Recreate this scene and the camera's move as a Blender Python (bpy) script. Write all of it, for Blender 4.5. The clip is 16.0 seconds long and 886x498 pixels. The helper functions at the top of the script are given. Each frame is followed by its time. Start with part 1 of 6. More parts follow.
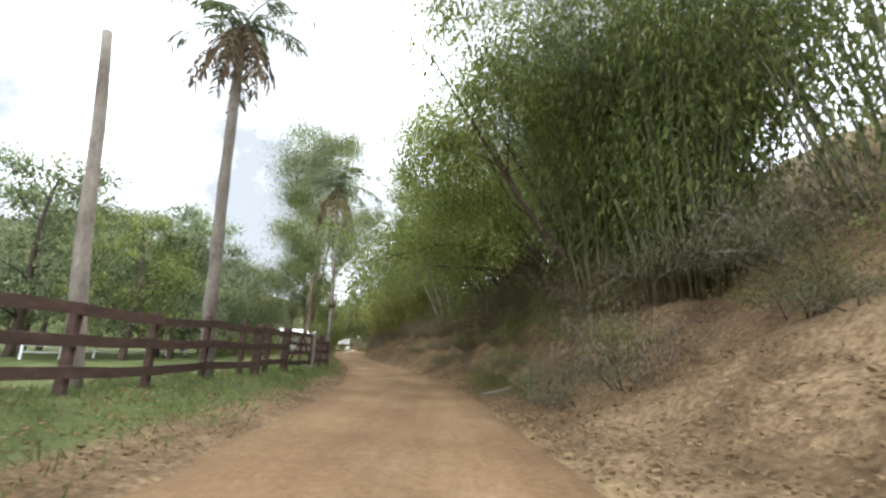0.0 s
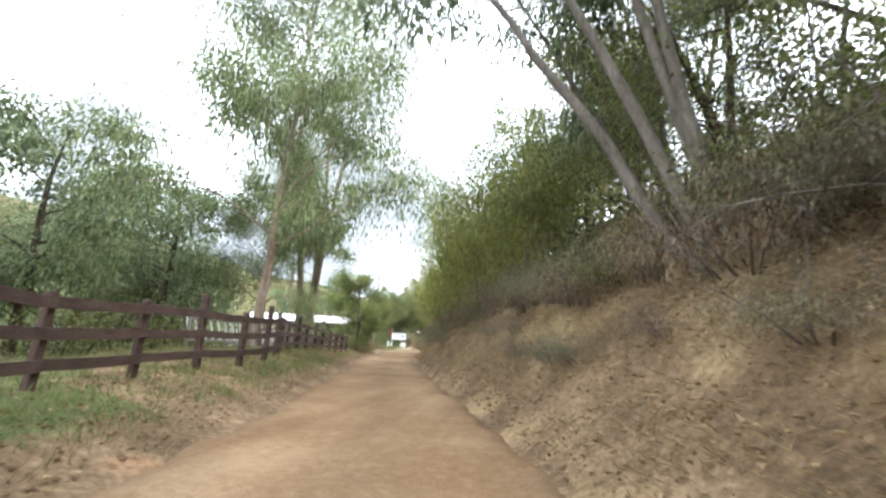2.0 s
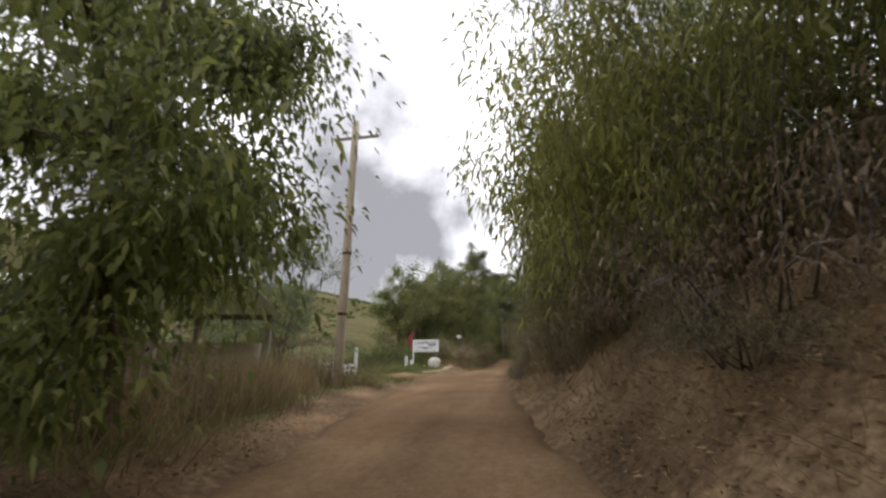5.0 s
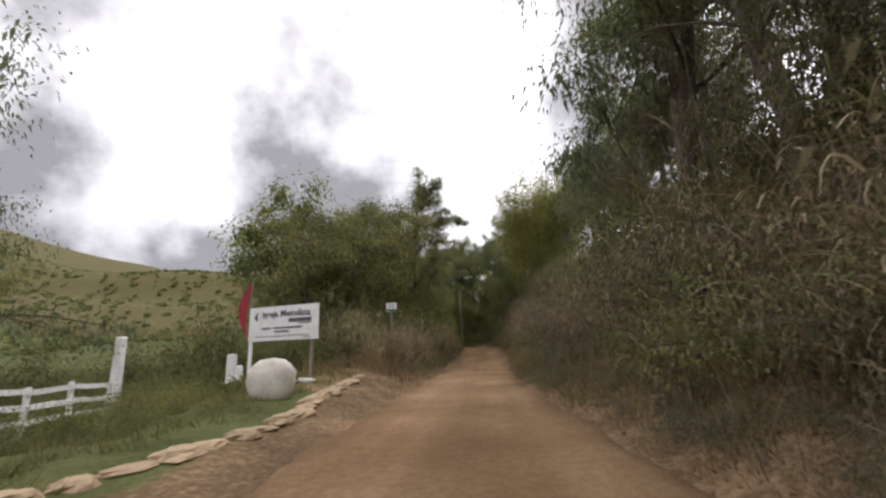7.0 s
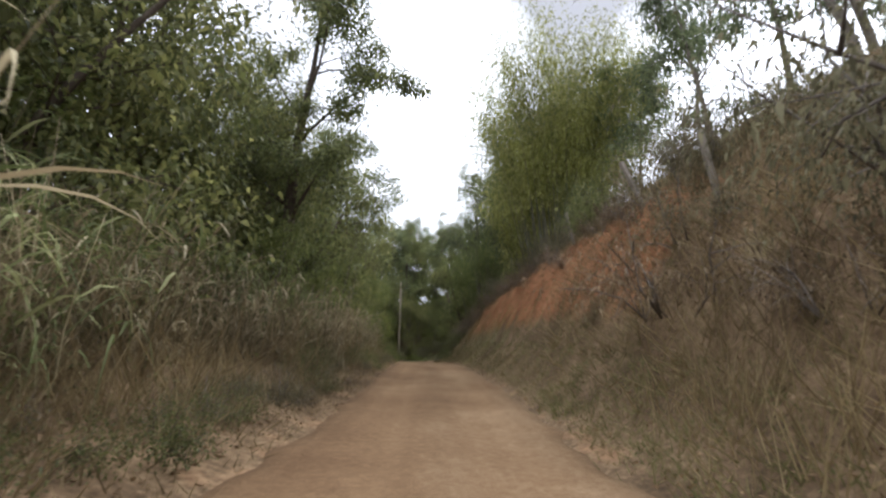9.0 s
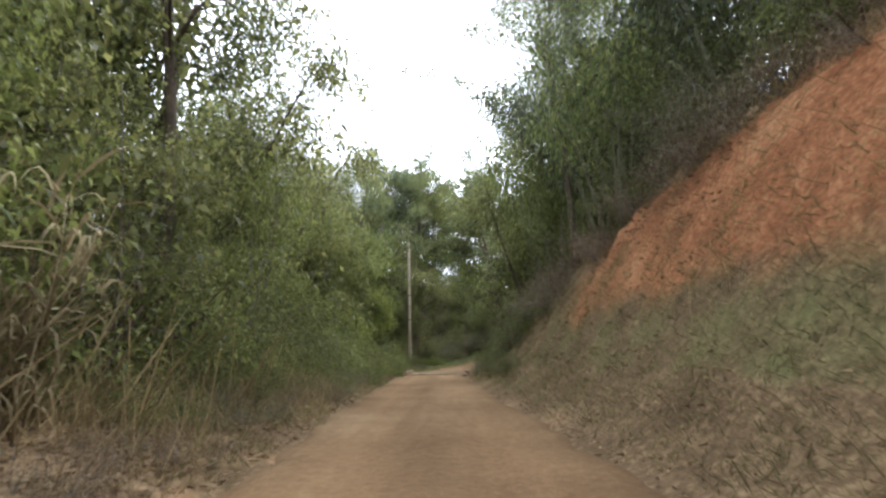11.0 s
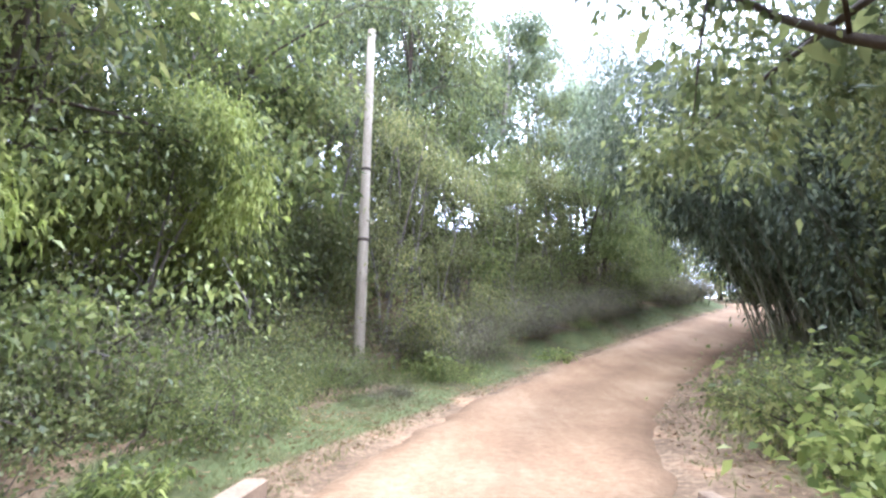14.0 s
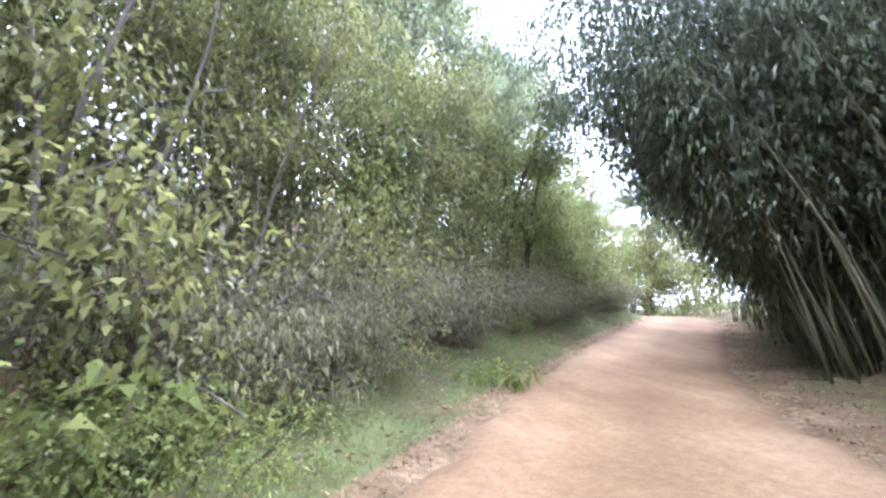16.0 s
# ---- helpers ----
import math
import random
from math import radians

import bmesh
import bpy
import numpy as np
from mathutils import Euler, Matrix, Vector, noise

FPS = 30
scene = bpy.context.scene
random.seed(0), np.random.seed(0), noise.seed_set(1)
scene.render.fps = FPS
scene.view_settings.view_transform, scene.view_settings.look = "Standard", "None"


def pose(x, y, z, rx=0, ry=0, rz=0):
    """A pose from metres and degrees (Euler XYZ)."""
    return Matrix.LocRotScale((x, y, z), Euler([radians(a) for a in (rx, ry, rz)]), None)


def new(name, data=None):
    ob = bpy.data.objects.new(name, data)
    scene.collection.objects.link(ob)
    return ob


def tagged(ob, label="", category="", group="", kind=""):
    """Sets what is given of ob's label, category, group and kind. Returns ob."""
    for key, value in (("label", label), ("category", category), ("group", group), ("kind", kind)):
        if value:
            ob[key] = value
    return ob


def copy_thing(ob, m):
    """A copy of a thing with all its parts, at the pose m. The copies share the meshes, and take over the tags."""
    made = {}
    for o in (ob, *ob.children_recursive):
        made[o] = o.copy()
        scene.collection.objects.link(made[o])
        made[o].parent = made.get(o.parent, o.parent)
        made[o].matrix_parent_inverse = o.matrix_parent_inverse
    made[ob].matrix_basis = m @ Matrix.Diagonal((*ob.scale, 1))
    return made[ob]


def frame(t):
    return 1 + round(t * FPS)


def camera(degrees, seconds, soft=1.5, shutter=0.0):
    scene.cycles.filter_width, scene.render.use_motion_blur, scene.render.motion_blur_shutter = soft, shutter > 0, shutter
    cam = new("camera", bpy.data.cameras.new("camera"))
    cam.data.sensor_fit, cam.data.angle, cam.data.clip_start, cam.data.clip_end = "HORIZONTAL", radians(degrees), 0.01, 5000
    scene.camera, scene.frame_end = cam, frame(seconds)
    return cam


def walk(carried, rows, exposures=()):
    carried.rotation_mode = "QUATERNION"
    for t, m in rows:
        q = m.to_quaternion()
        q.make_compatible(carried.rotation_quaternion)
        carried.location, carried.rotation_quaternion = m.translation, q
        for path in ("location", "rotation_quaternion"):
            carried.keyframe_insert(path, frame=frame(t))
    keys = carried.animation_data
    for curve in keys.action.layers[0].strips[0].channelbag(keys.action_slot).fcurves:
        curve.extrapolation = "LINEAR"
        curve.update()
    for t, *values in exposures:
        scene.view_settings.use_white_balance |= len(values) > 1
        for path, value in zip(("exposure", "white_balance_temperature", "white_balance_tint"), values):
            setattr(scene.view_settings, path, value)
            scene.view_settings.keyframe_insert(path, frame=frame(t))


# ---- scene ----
cam = camera(92.0, 16.0, soft=2.5, shutter=0.05)
PATH = [
    (0, 0.001, 0.000, 1.251, -0.12, 13.77, 2.13),
    (0.5, -0.251, 6.267, 1.319, 1.24, 13.66, 2.43),
    (1, -0.849, 12.682, 1.391, 3.05, 13.26, 2.65),
    (1.5, -1.580, 18.496, 1.300, 5.60, 13.11, 2.75),
    (2, -2.270, 24.382, 1.335, 9.31, 13.25, 3.25),
    (2.5, -3.989, 31.473, 1.425, 12.36, 13.06, 1.12),
    (3, -5.152, 36.230, 1.526, 14.65, 12.91, -0.16),
    (3.5, -6.680, 41.651, 1.428, 16.24, 13.41, -1.09),
    (3.7, -7.355, 43.879, 1.406, 16.71, 13.69, -2.07),
    (4.4, -9.582, 51.912, 1.553, 14.96, 14.08, -1.19),
    (5.1, -11.482, 60.032, 1.826, 11.70, 14.81, 0.45),
    (5.8, -13.071, 68.216, 1.972, 9.95, 15.20, 1.34),
    (6, -13.475, 71.111, 2.045, 8.99, 15.33, 0.98),
    (6.5, -14.226, 77.797, 2.173, 6.95, 14.75, -0.81),
    (7, -14.709, 84.217, 2.159, 5.21, 13.18, -2.22),
    (7.5, -15.095, 90.410, 2.198, 2.74, 12.87, -2.47),
    (8, -15.518, 96.516, 2.177, 0.31, 12.95, -3.27),
    (8.5, -15.584, 102.671, 1.952, -0.98, 13.83, -0.16),
    (9, -15.402, 108.316, 1.966, -1.68, 15.27, 1.71),
    (9.2, -15.298, 110.625, 2.075, -1.81, 15.24, 2.50),
    (9.9, -15.121, 118.959, 2.459, -0.80, 14.98, 1.59),
    (10.6, -15.127, 127.294, 2.981, 1.09, 14.48, -0.09),
    (11.3, -15.331, 135.627, 3.287, 2.11, 14.21, -1.00),
    (11.5, -15.479, 138.240, 3.315, 2.09, 14.12, -0.24),
    (12, -15.833, 143.880, 3.390, 2.08, 13.65, 2.28),
    (12.5, -16.234, 149.151, 3.419, 3.00, 12.85, 3.40),
    (13, -16.499, 153.146, 3.361, 3.57, 12.25, 2.84),
    (13.5, -16.597, 155.890, 3.478, 3.21, 12.61, 1.55),
    (14, -16.669, 157.719, 3.504, 2.24, 12.96, 0.85),
    (14.5, -16.735, 159.543, 3.483, 0.58, 13.13, 0.17),
    (15, -16.784, 161.541, 3.354, -1.54, 14.30, -0.15),
    (15.5, -16.547, 163.819, 3.324, -5.66, 14.93, -0.36),
    (16, -15.877, 166.408, 3.327, -13.14, 16.05, -0.30),
]
EXPOSURE = [(0, 1.2, 5900, 7), (0.5, 2.05, 5800, 7), (1.0, 2.25, 5800, 7), (2.0, 1.75, 5650, 7), (3.0, 1.7, 5700, 5), (3.7, 1.15, 5850, 7), (5.8, -0.05, 6400, 18), (7.5, 0.2, 6300, 17), (8.5, 0.5, 5950, 14), (9.2, 0.9, 5800, 13), (11.3, 1.75, 5700, 9), (12.0, 2.2, 5400, 11), (13.0, 2.9, 5100, 17), (14.0, 3.2, 4950, 20), (16.0, 3.4, 5000, 22)]
walk(cam, [(t, pose(x, y, z, 90 + pitch, 0, yaw) @ pose(0, 0, 0, 0, 0, roll)) for t, x, y, z, yaw, pitch, roll in PATH], EXPOSURE)
SKY_STRENGTH, SUN_STRENGTH = 2.0, 1.5

# ---- world, sun, exposure ----
world = bpy.data.worlds.new("overcast_sky")
scene.world = world
world.use_nodes = True
wn, wl = world.node_tree.nodes, world.node_tree.links
wn.clear()
SUN_ELEV, SUN_ROT = radians(52), radians(35)
sky = wn.new("ShaderNodeTexSky")
sky.sky_type, sky.sun_disc = "NISHITA", False
sky.sun_elevation, sky.sun_rotation = SUN_ELEV, SUN_ROT
coord = wn.new("ShaderNodeTexCoord")
stretch = wn.new("ShaderNodeMapping")
stretch.inputs["Scale"].default_value = (1.0, 1.0, 1.0)
stretch.inputs["Location"].default_value = (0.35, 0.1, 0.0)
cloud = wn.new("ShaderNodeTexNoise")
cloud.inputs["Scale"].default_value = 2.3
cloud.inputs["Detail"].default_value = 7
cloud.inputs["Roughness"].default_value = 0.52
ramp = wn.new("ShaderNodeValToRGB")
ramp.color_ramp.elements[0].position, ramp.color_ramp.elements[0].color = 0.36, (0.185, 0.184, 0.184, 1)
ramp.color_ramp.elements[1].position, ramp.color_ramp.elements[1].color = 0.57, (1.0, 1.0, 1.0, 1)
mix = wn.new("ShaderNodeMixRGB")
mix.inputs[0].default_value = 0.97
gain = wn.new("ShaderNodeMixRGB")
gain.blend_type = "MULTIPLY"
gain.inputs[0].default_value = 1.0
gain.inputs[2].default_value = (0.10, 0.10, 0.10, 1)
back = wn.new("ShaderNodeBackground")
back.inputs["Strength"].default_value = SKY_STRENGTH
out = wn.new("ShaderNodeOutputWorld")
wl.new(coord.outputs["Generated"], stretch.inputs["Vector"])
wl.new(stretch.outputs["Vector"], cloud.inputs["Vector"])
west = wn.new("ShaderNodeVectorMath")
west.operation = "DOT_PRODUCT"
west.inputs[1].default_value = (-0.59, 0.71, 0.38)
bank = wn.new("ShaderNodeMapRange")
bank.inputs["From Min"].default_value, bank.inputs["From Max"].default_value = 0.83, 0.96
bank.inputs["To Min"].default_value, bank.inputs["To Max"].default_value = 0.03, -0.13
heavy = wn.new("ShaderNodeMath")
wl.new(coord.outputs["Generated"], west.inputs[0])
wl.new(west.outputs["Value"], bank.inputs["Value"])
wl.new(cloud.outputs["Fac"], heavy.inputs[0])
wl.new(bank.outputs["Result"], heavy.inputs[1])
wl.new(heavy.outputs["Value"], ramp.inputs["Fac"])
wl.new(sky.outputs["Color"], gain.inputs[1])
wl.new(gain.outputs["Color"], mix.inputs[1])
wl.new(ramp.outputs["Color"], mix.inputs[2])
wl.new(mix.outputs["Color"], back.inputs["Color"])
wl.new(back.outputs["Background"], out.inputs["Surface"])

sun_data = bpy.data.lights.new("sun", "SUN")
sun_data.energy, sun_data.angle, sun_data.color = SUN_STRENGTH, radians(14), (1.0, 0.96, 0.9)
sun = new("sun", sun_data)
sun.rotation_euler = (radians(90) - SUN_ELEV, 0, radians(180) - SUN_ROT)


# ---- materials ----
def nodes_of(name):
    m = bpy.data.materials.new(name)
    m.use_nodes = True
    return m, m.node_tree.nodes, m.node_tree.links, m.node_tree.nodes["Principled BSDF"]


def ramp_node(n, stops):
    r = n.new("ShaderNodeValToRGB")
    e = r.color_ramp.elements
    while len(e) < len(stops):
        e.new(0.5)
    for el, (p, c) in zip(e, stops):
        el.position, el.color = p, (*c, 1)
    return r


def noise_node(n, l, scale, detail=5, vector=None, rough=0.55):
    t = n.new("ShaderNodeTexNoise")
    t.inputs["Scale"].default_value, t.inputs["Detail"].default_value = scale, detail
    t.inputs["Roughness"].default_value = rough
    if vector is not None:
        l.new(vector, t.inputs["Vector"])
    return t


def leaf_material(name, dark, mid, light, through_share=0.5, rough=0.5):
    m, n, l, p = nodes_of(name)
    geo = n.new("ShaderNodeNewGeometry")
    r = ramp_node(n, [(0.0, dark), (0.55, mid), (1.0, light)])
    l.new(geo.outputs["Random Per Island"], r.inputs["Fac"])
    big = noise_node(n, l, 0.35, 3, geo.outputs["Position"])
    tone = ramp_node(n, [(0.3, (0.62, 0.62, 0.62)), (0.7, (1.25, 1.25, 1.2))])
    l.new(big.outputs["Fac"], tone.inputs["Fac"])
    mul = n.new("ShaderNodeMixRGB")
    mul.blend_type = "MULTIPLY"
    mul.inputs[0].default_value = 1.0
    l.new(r.outputs["Color"], mul.inputs[1])
    l.new(tone.outputs["Color"], mul.inputs[2])
    l.new(mul.outputs["Color"], p.inputs["Base Color"])
    p.inputs["Roughness"].default_value = rough
    p.inputs["Specular IOR Level"].default_value = 0.2
    tr = n.new("ShaderNodeBsdfTranslucent")
    l.new(mul.outputs["Color"], tr.inputs["Color"])
    ms = n.new("ShaderNodeMixShader")
    ms.inputs[0].default_value = through_share
    l.new(p.outputs["BSDF"], ms.inputs[1])
    l.new(tr.outputs["BSDF"], ms.inputs[2])
    l.new(ms.outputs["Shader"], n["Material Output"].inputs["Surface"])
    return m


def rough_material(name, stops, scale, rough=0.9, bump=0.3, scale2=None, stretch_z=1.0, metal=0.0):
    m, n, l, p = nodes_of(name)
    tc = n.new("ShaderNodeTexCoord")
    mp = n.new("ShaderNodeMapping")
    mp.inputs["Scale"].default_value = (1, 1, stretch_z)
    l.new(tc.outputs["Object"], mp.inputs["Vector"])
    a = noise_node(n, l, scale, 6, mp.outputs["Vector"])
    b = noise_node(n, l, scale2 or scale * 9, 4, mp.outputs["Vector"])
    mx = n.new("ShaderNodeMixRGB")
    mx.inputs[0].default_value = 0.4
    l.new(a.outputs["Fac"], mx.inputs[1])
    l.new(b.outputs["Fac"], mx.inputs[2])
    r = ramp_node(n, stops)
    l.new(mx.outputs["Color"], r.inputs["Fac"])
    info = n.new("ShaderNodeObjectInfo")
    tone = ramp_node(n, [(0.0, (0.85, 0.85, 0.85)), (1.0, (1.12, 1.12, 1.12))])
    l.new(info.outputs["Random"], tone.inputs["Fac"])
    mul = n.new("ShaderNodeMixRGB")
    mul.blend_type = "MULTIPLY"
    mul.inputs[0].default_value = 1.0
    l.new(r.outputs["Color"], mul.inputs[1])
    l.new(tone.outputs["Color"], mul.inputs[2])
    l.new(mul.outputs["Color"], p.inputs["Base Color"])
    p.inputs["Roughness"].default_value, p.inputs["Metallic"].default_value = rough, metal
    p.inputs["Specular IOR Level"].default_value = 0.5 if rough < 0.7 else 0.15
    bp = n.new("ShaderNodeBump")
    bp.inputs["Strength"].default_value, bp.inputs["Distance"].default_value = bump, 0.03
    l.new(mx.outputs["Color"], bp.inputs["Height"])
    l.new(bp.outputs["Normal"], p.inputs["Normal"])
    return m


LEAF_DARK = leaf_material("leaf_dark", (0.065, 0.08, 0.029), (0.137, 0.151, 0.053), (0.224, 0.232, 0.084))
LEAF_MID = leaf_material("leaf_mid", (0.078, 0.097, 0.028), (0.166, 0.191, 0.055), (0.274, 0.289, 0.09))
LEAF_BRIGHT = leaf_material("leaf_bright", (0.1, 0.128, 0.032), (0.21, 0.24, 0.064), (0.347, 0.365, 0.112), 0.6)
LEAF_LIME = leaf_material("leaf_lime", (0.135, 0.163, 0.028), (0.27, 0.304, 0.071), (0.405, 0.422, 0.133), 0.6)
LEAF_GREY = leaf_material("leaf_grey", (0.061, 0.08, 0.038), (0.132, 0.157, 0.076), (0.231, 0.252, 0.132))
LEAF_BAMBOO = leaf_material("leaf_bamboo", (0.075, 0.098, 0.03), (0.16, 0.19, 0.055), (0.28, 0.29, 0.1))
# bamboo leaf darkened and less translucent, with the dense grove's shade put in
LEAF_SHADY = leaf_material("leaf_bamboo_shaded", (0.046, 0.057, 0.029), (0.095, 0.111, 0.056), (0.169, 0.182, 0.098), 0.25)
LEAF_GOLD = leaf_material("leaf_gold", (0.13, 0.14, 0.036), (0.24, 0.245, 0.065), (0.37, 0.355, 0.12), 0.55)
LEAF_DRY = leaf_material("leaf_dry", (0.08, 0.054, 0.032), (0.175, 0.123, 0.074), (0.31, 0.24, 0.155), 0.3, 0.8)
LEAF_FALLEN = leaf_material("leaf_fallen", (0.115, 0.072, 0.036), (0.221, 0.144, 0.074), (0.344, 0.244, 0.136), 0.2, 0.85)
LEAF_OLIVE = leaf_material("leaf_olive", (0.077, 0.083, 0.028), (0.165, 0.169, 0.058), (0.286, 0.278, 0.098), 0.55)
LEAF_DUSK = leaf_material("leaf_dusty", (0.076, 0.069, 0.038), (0.163, 0.148, 0.084), (0.275, 0.252, 0.152), 0.45, 0.75)
GRASS_GREEN = leaf_material("grass_green", (0.08, 0.115, 0.032), (0.135, 0.18, 0.05), (0.21, 0.26, 0.085), 0.45, 0.6)
GRASS_DRY = leaf_material("grass_dry", (0.14, 0.104, 0.052), (0.24, 0.178, 0.09), (0.38, 0.3, 0.165), 0.5, 0.8)
CANE_LEAF = leaf_material("cane_leaf", (0.10, 0.08, 0.042), (0.24, 0.185, 0.105), (0.44, 0.38, 0.24), 0.35, 0.75)
CANE_GREEN = leaf_material("cane_leaf_green", (0.07, 0.085, 0.03), (0.16, 0.18, 0.07), (0.33, 0.33, 0.16), 0.4, 0.7)
LEAF_PALE = leaf_material("leaf_pale", (0.105, 0.13, 0.062), (0.215, 0.25, 0.13), (0.34, 0.38, 0.21), 0.6)
LEAF_GUM = leaf_material("leaf_gum", (0.086, 0.106, 0.04), (0.184, 0.214, 0.085), (0.31, 0.342, 0.15), 0.5)
GRASS_OLIVE = leaf_material("grass_olive", (0.097, 0.097, 0.036), (0.152, 0.147, 0.056), (0.239, 0.225, 0.098), 0.5, 0.7)
BARK_GREY = rough_material("bark_grey", [(0.3, (0.07, 0.055, 0.042)), (0.6, (0.21, 0.18, 0.15)), (0.8, (0.36, 0.33, 0.28))], 2.5, 0.9, 0.6, 18, 0.35)
BARK_BROWN = rough_material("bark_brown", [(0.3, (0.035, 0.026, 0.018)), (0.65, (0.11, 0.085, 0.062)), (0.85, (0.2, 0.17, 0.13))], 3, 0.92, 0.7, 20, 0.4)
BARK_PEEL = rough_material("bark_peeling", [(0.32, (0.10, 0.058, 0.036)), (0.5, (0.25, 0.18, 0.13)), (0.68, (0.44, 0.38, 0.32))], 1.6, 0.85, 0.5, 11, 0.3)
CULM = rough_material("bamboo_culm", [(0.3, (0.06, 0.056, 0.027)), (0.6, (0.12, 0.11, 0.054)), (0.8, (0.21, 0.19, 0.11))], 3, 0.5, 0.1)
FENCE_WOOD = rough_material("fence_wood", [(0.3, (0.036, 0.022, 0.017)), (0.6, (0.085, 0.054, 0.042)), (0.85, (0.165, 0.12, 0.095))], 3, 0.85, 0.5, 30, 3.0)
OLD_WOOD = rough_material("weathered_wood", [(0.3, (0.12, 0.10, 0.08)), (0.6, (0.27, 0.235, 0.19)), (0.85, (0.44, 0.40, 0.34))], 4, 0.9, 0.5, 30, 0.4)
WHITE_PAINT = rough_material("white_paint", [(0.25, (0.5, 0.49, 0.45)), (0.5, (0.74, 0.74, 0.72)), (0.8, (0.83, 0.83, 0.82))], 3, 0.6, 0.15, 20)
STONE_PALE = rough_material("pale_stone", [(0.25, (0.3, 0.28, 0.23)), (0.55, (0.58, 0.55, 0.48)), (0.8, (0.72, 0.7, 0.64))], 3, 0.85, 0.4, 20)
ROCK = rough_material("pale_rock", [(0.25, (0.19, 0.13, 0.08)), (0.55, (0.36, 0.27, 0.17)), (0.8, (0.5, 0.41, 0.29))], 5, 0.9, 0.5, 25)
POLE_WOOD = rough_material("pole_wood", [(0.3, (0.20, 0.16, 0.11)), (0.6, (0.36, 0.30, 0.22)), (0.85, (0.5, 0.44, 0.34))], 2.5, 0.85, 0.35, 25, 0.25)
ROOF_METAL = rough_material("barn_roof_metal", [(0.3, (0.62, 0.62, 0.62)), (0.7, (0.82, 0.83, 0.84))], 2, 0.45, 0.1)
BARN_WALL = rough_material("barn_wall", [(0.3, (0.42, 0.34, 0.26)), (0.7, (0.62, 0.55, 0.46))], 2, 0.9, 0.2)
INK = rough_material("sign_ink", [(0.3, (0.05, 0.05, 0.07)), (0.7, (0.12, 0.11, 0.13))], 6, 0.7, 0.0)
SIGN_GREEN = rough_material("sign_green", [(0.3, (0.02, 0.09, 0.05)), (0.7, (0.04, 0.15, 0.08))], 6, 0.6, 0.0)
FLAG_RED = rough_material("red_cloth", [(0.3, (0.2, 0.02, 0.03)), (0.7, (0.36, 0.05, 0.065))], 4, 0.8, 0.2)


def road_material():
    m, n, l, p = nodes_of("dirt_road")
    geo = n.new("ShaderNodeNewGeometry")
    big = noise_node(n, l, 0.35, 6, geo.outputs["Position"])
    fine = noise_node(n, l, 9.0, 8, geo.outputs["Position"], 0.7)
    grit = noise_node(n, l, 60.0, 3, geo.outputs["Position"], 0.7)
    r = ramp_node(n, [(0.34, (0.132, 0.081, 0.043)), (0.5, (0.213, 0.138, 0.075)), (0.64, (0.3, 0.212, 0.126))])
    mx = n.new("ShaderNodeMixRGB")
    mx.inputs[0].default_value = 0.35
    along = n.new("ShaderNodeMapping")
    along.inputs["Scale"].default_value = (2.2, 0.12, 1.0)
    l.new(geo.outputs["Position"], along.inputs["Vector"])
    streak = noise_node(n, l, 1.0, 5, along.outputs["Vector"])
    worn = n.new("ShaderNodeMixRGB")
    worn.inputs[0].default_value = 0.28
    l.new(big.outputs["Fac"], worn.inputs[1])
    l.new(streak.outputs["Fac"], worn.inputs[2])
    l.new(worn.outputs["Color"], mx.inputs[1])
    l.new(fine.outputs["Fac"], mx.inputs[2])
    l.new(mx.outputs["Color"], r.inputs["Fac"])
    g = ramp_node(n, [(0.35, (0.78, 0.76, 0.74)), (0.65, (1.15, 1.15, 1.15))])
    l.new(grit.outputs["Fac"], g.inputs["Fac"])
    mul = n.new("ShaderNodeMixRGB")
    mul.blend_type = "MULTIPLY"
    mul.inputs[0].default_value = 1.0
    l.new(r.outputs["Color"], mul.inputs[1])
    l.new(g.outputs["Color"], mul.inputs[2])
    at = n.new("ShaderNodeVertexColor")
    at.layer_name = "wear"
    used = n.new("ShaderNodeMixRGB")
    used.blend_type = "MULTIPLY"
    used.inputs[0].default_value = 1.0
    l.new(mul.outputs["Color"], used.inputs[1])
    l.new(at.outputs["Color"], used.inputs[2])
    l.new(used.outputs["Color"], p.inputs["Base Color"])
    p.inputs["Roughness"].default_value = 0.95
    p.inputs["Specular IOR Level"].default_value = 0.08
    bp = n.new("ShaderNodeBump")
    bp.inputs["Strength"].default_value, bp.inputs["Distance"].default_value = 0.5, 0.035
    l.new(fine.outputs["Fac"], bp.inputs["Height"])
    l.new(bp.outputs["Normal"], p.inputs["Normal"])
    return m


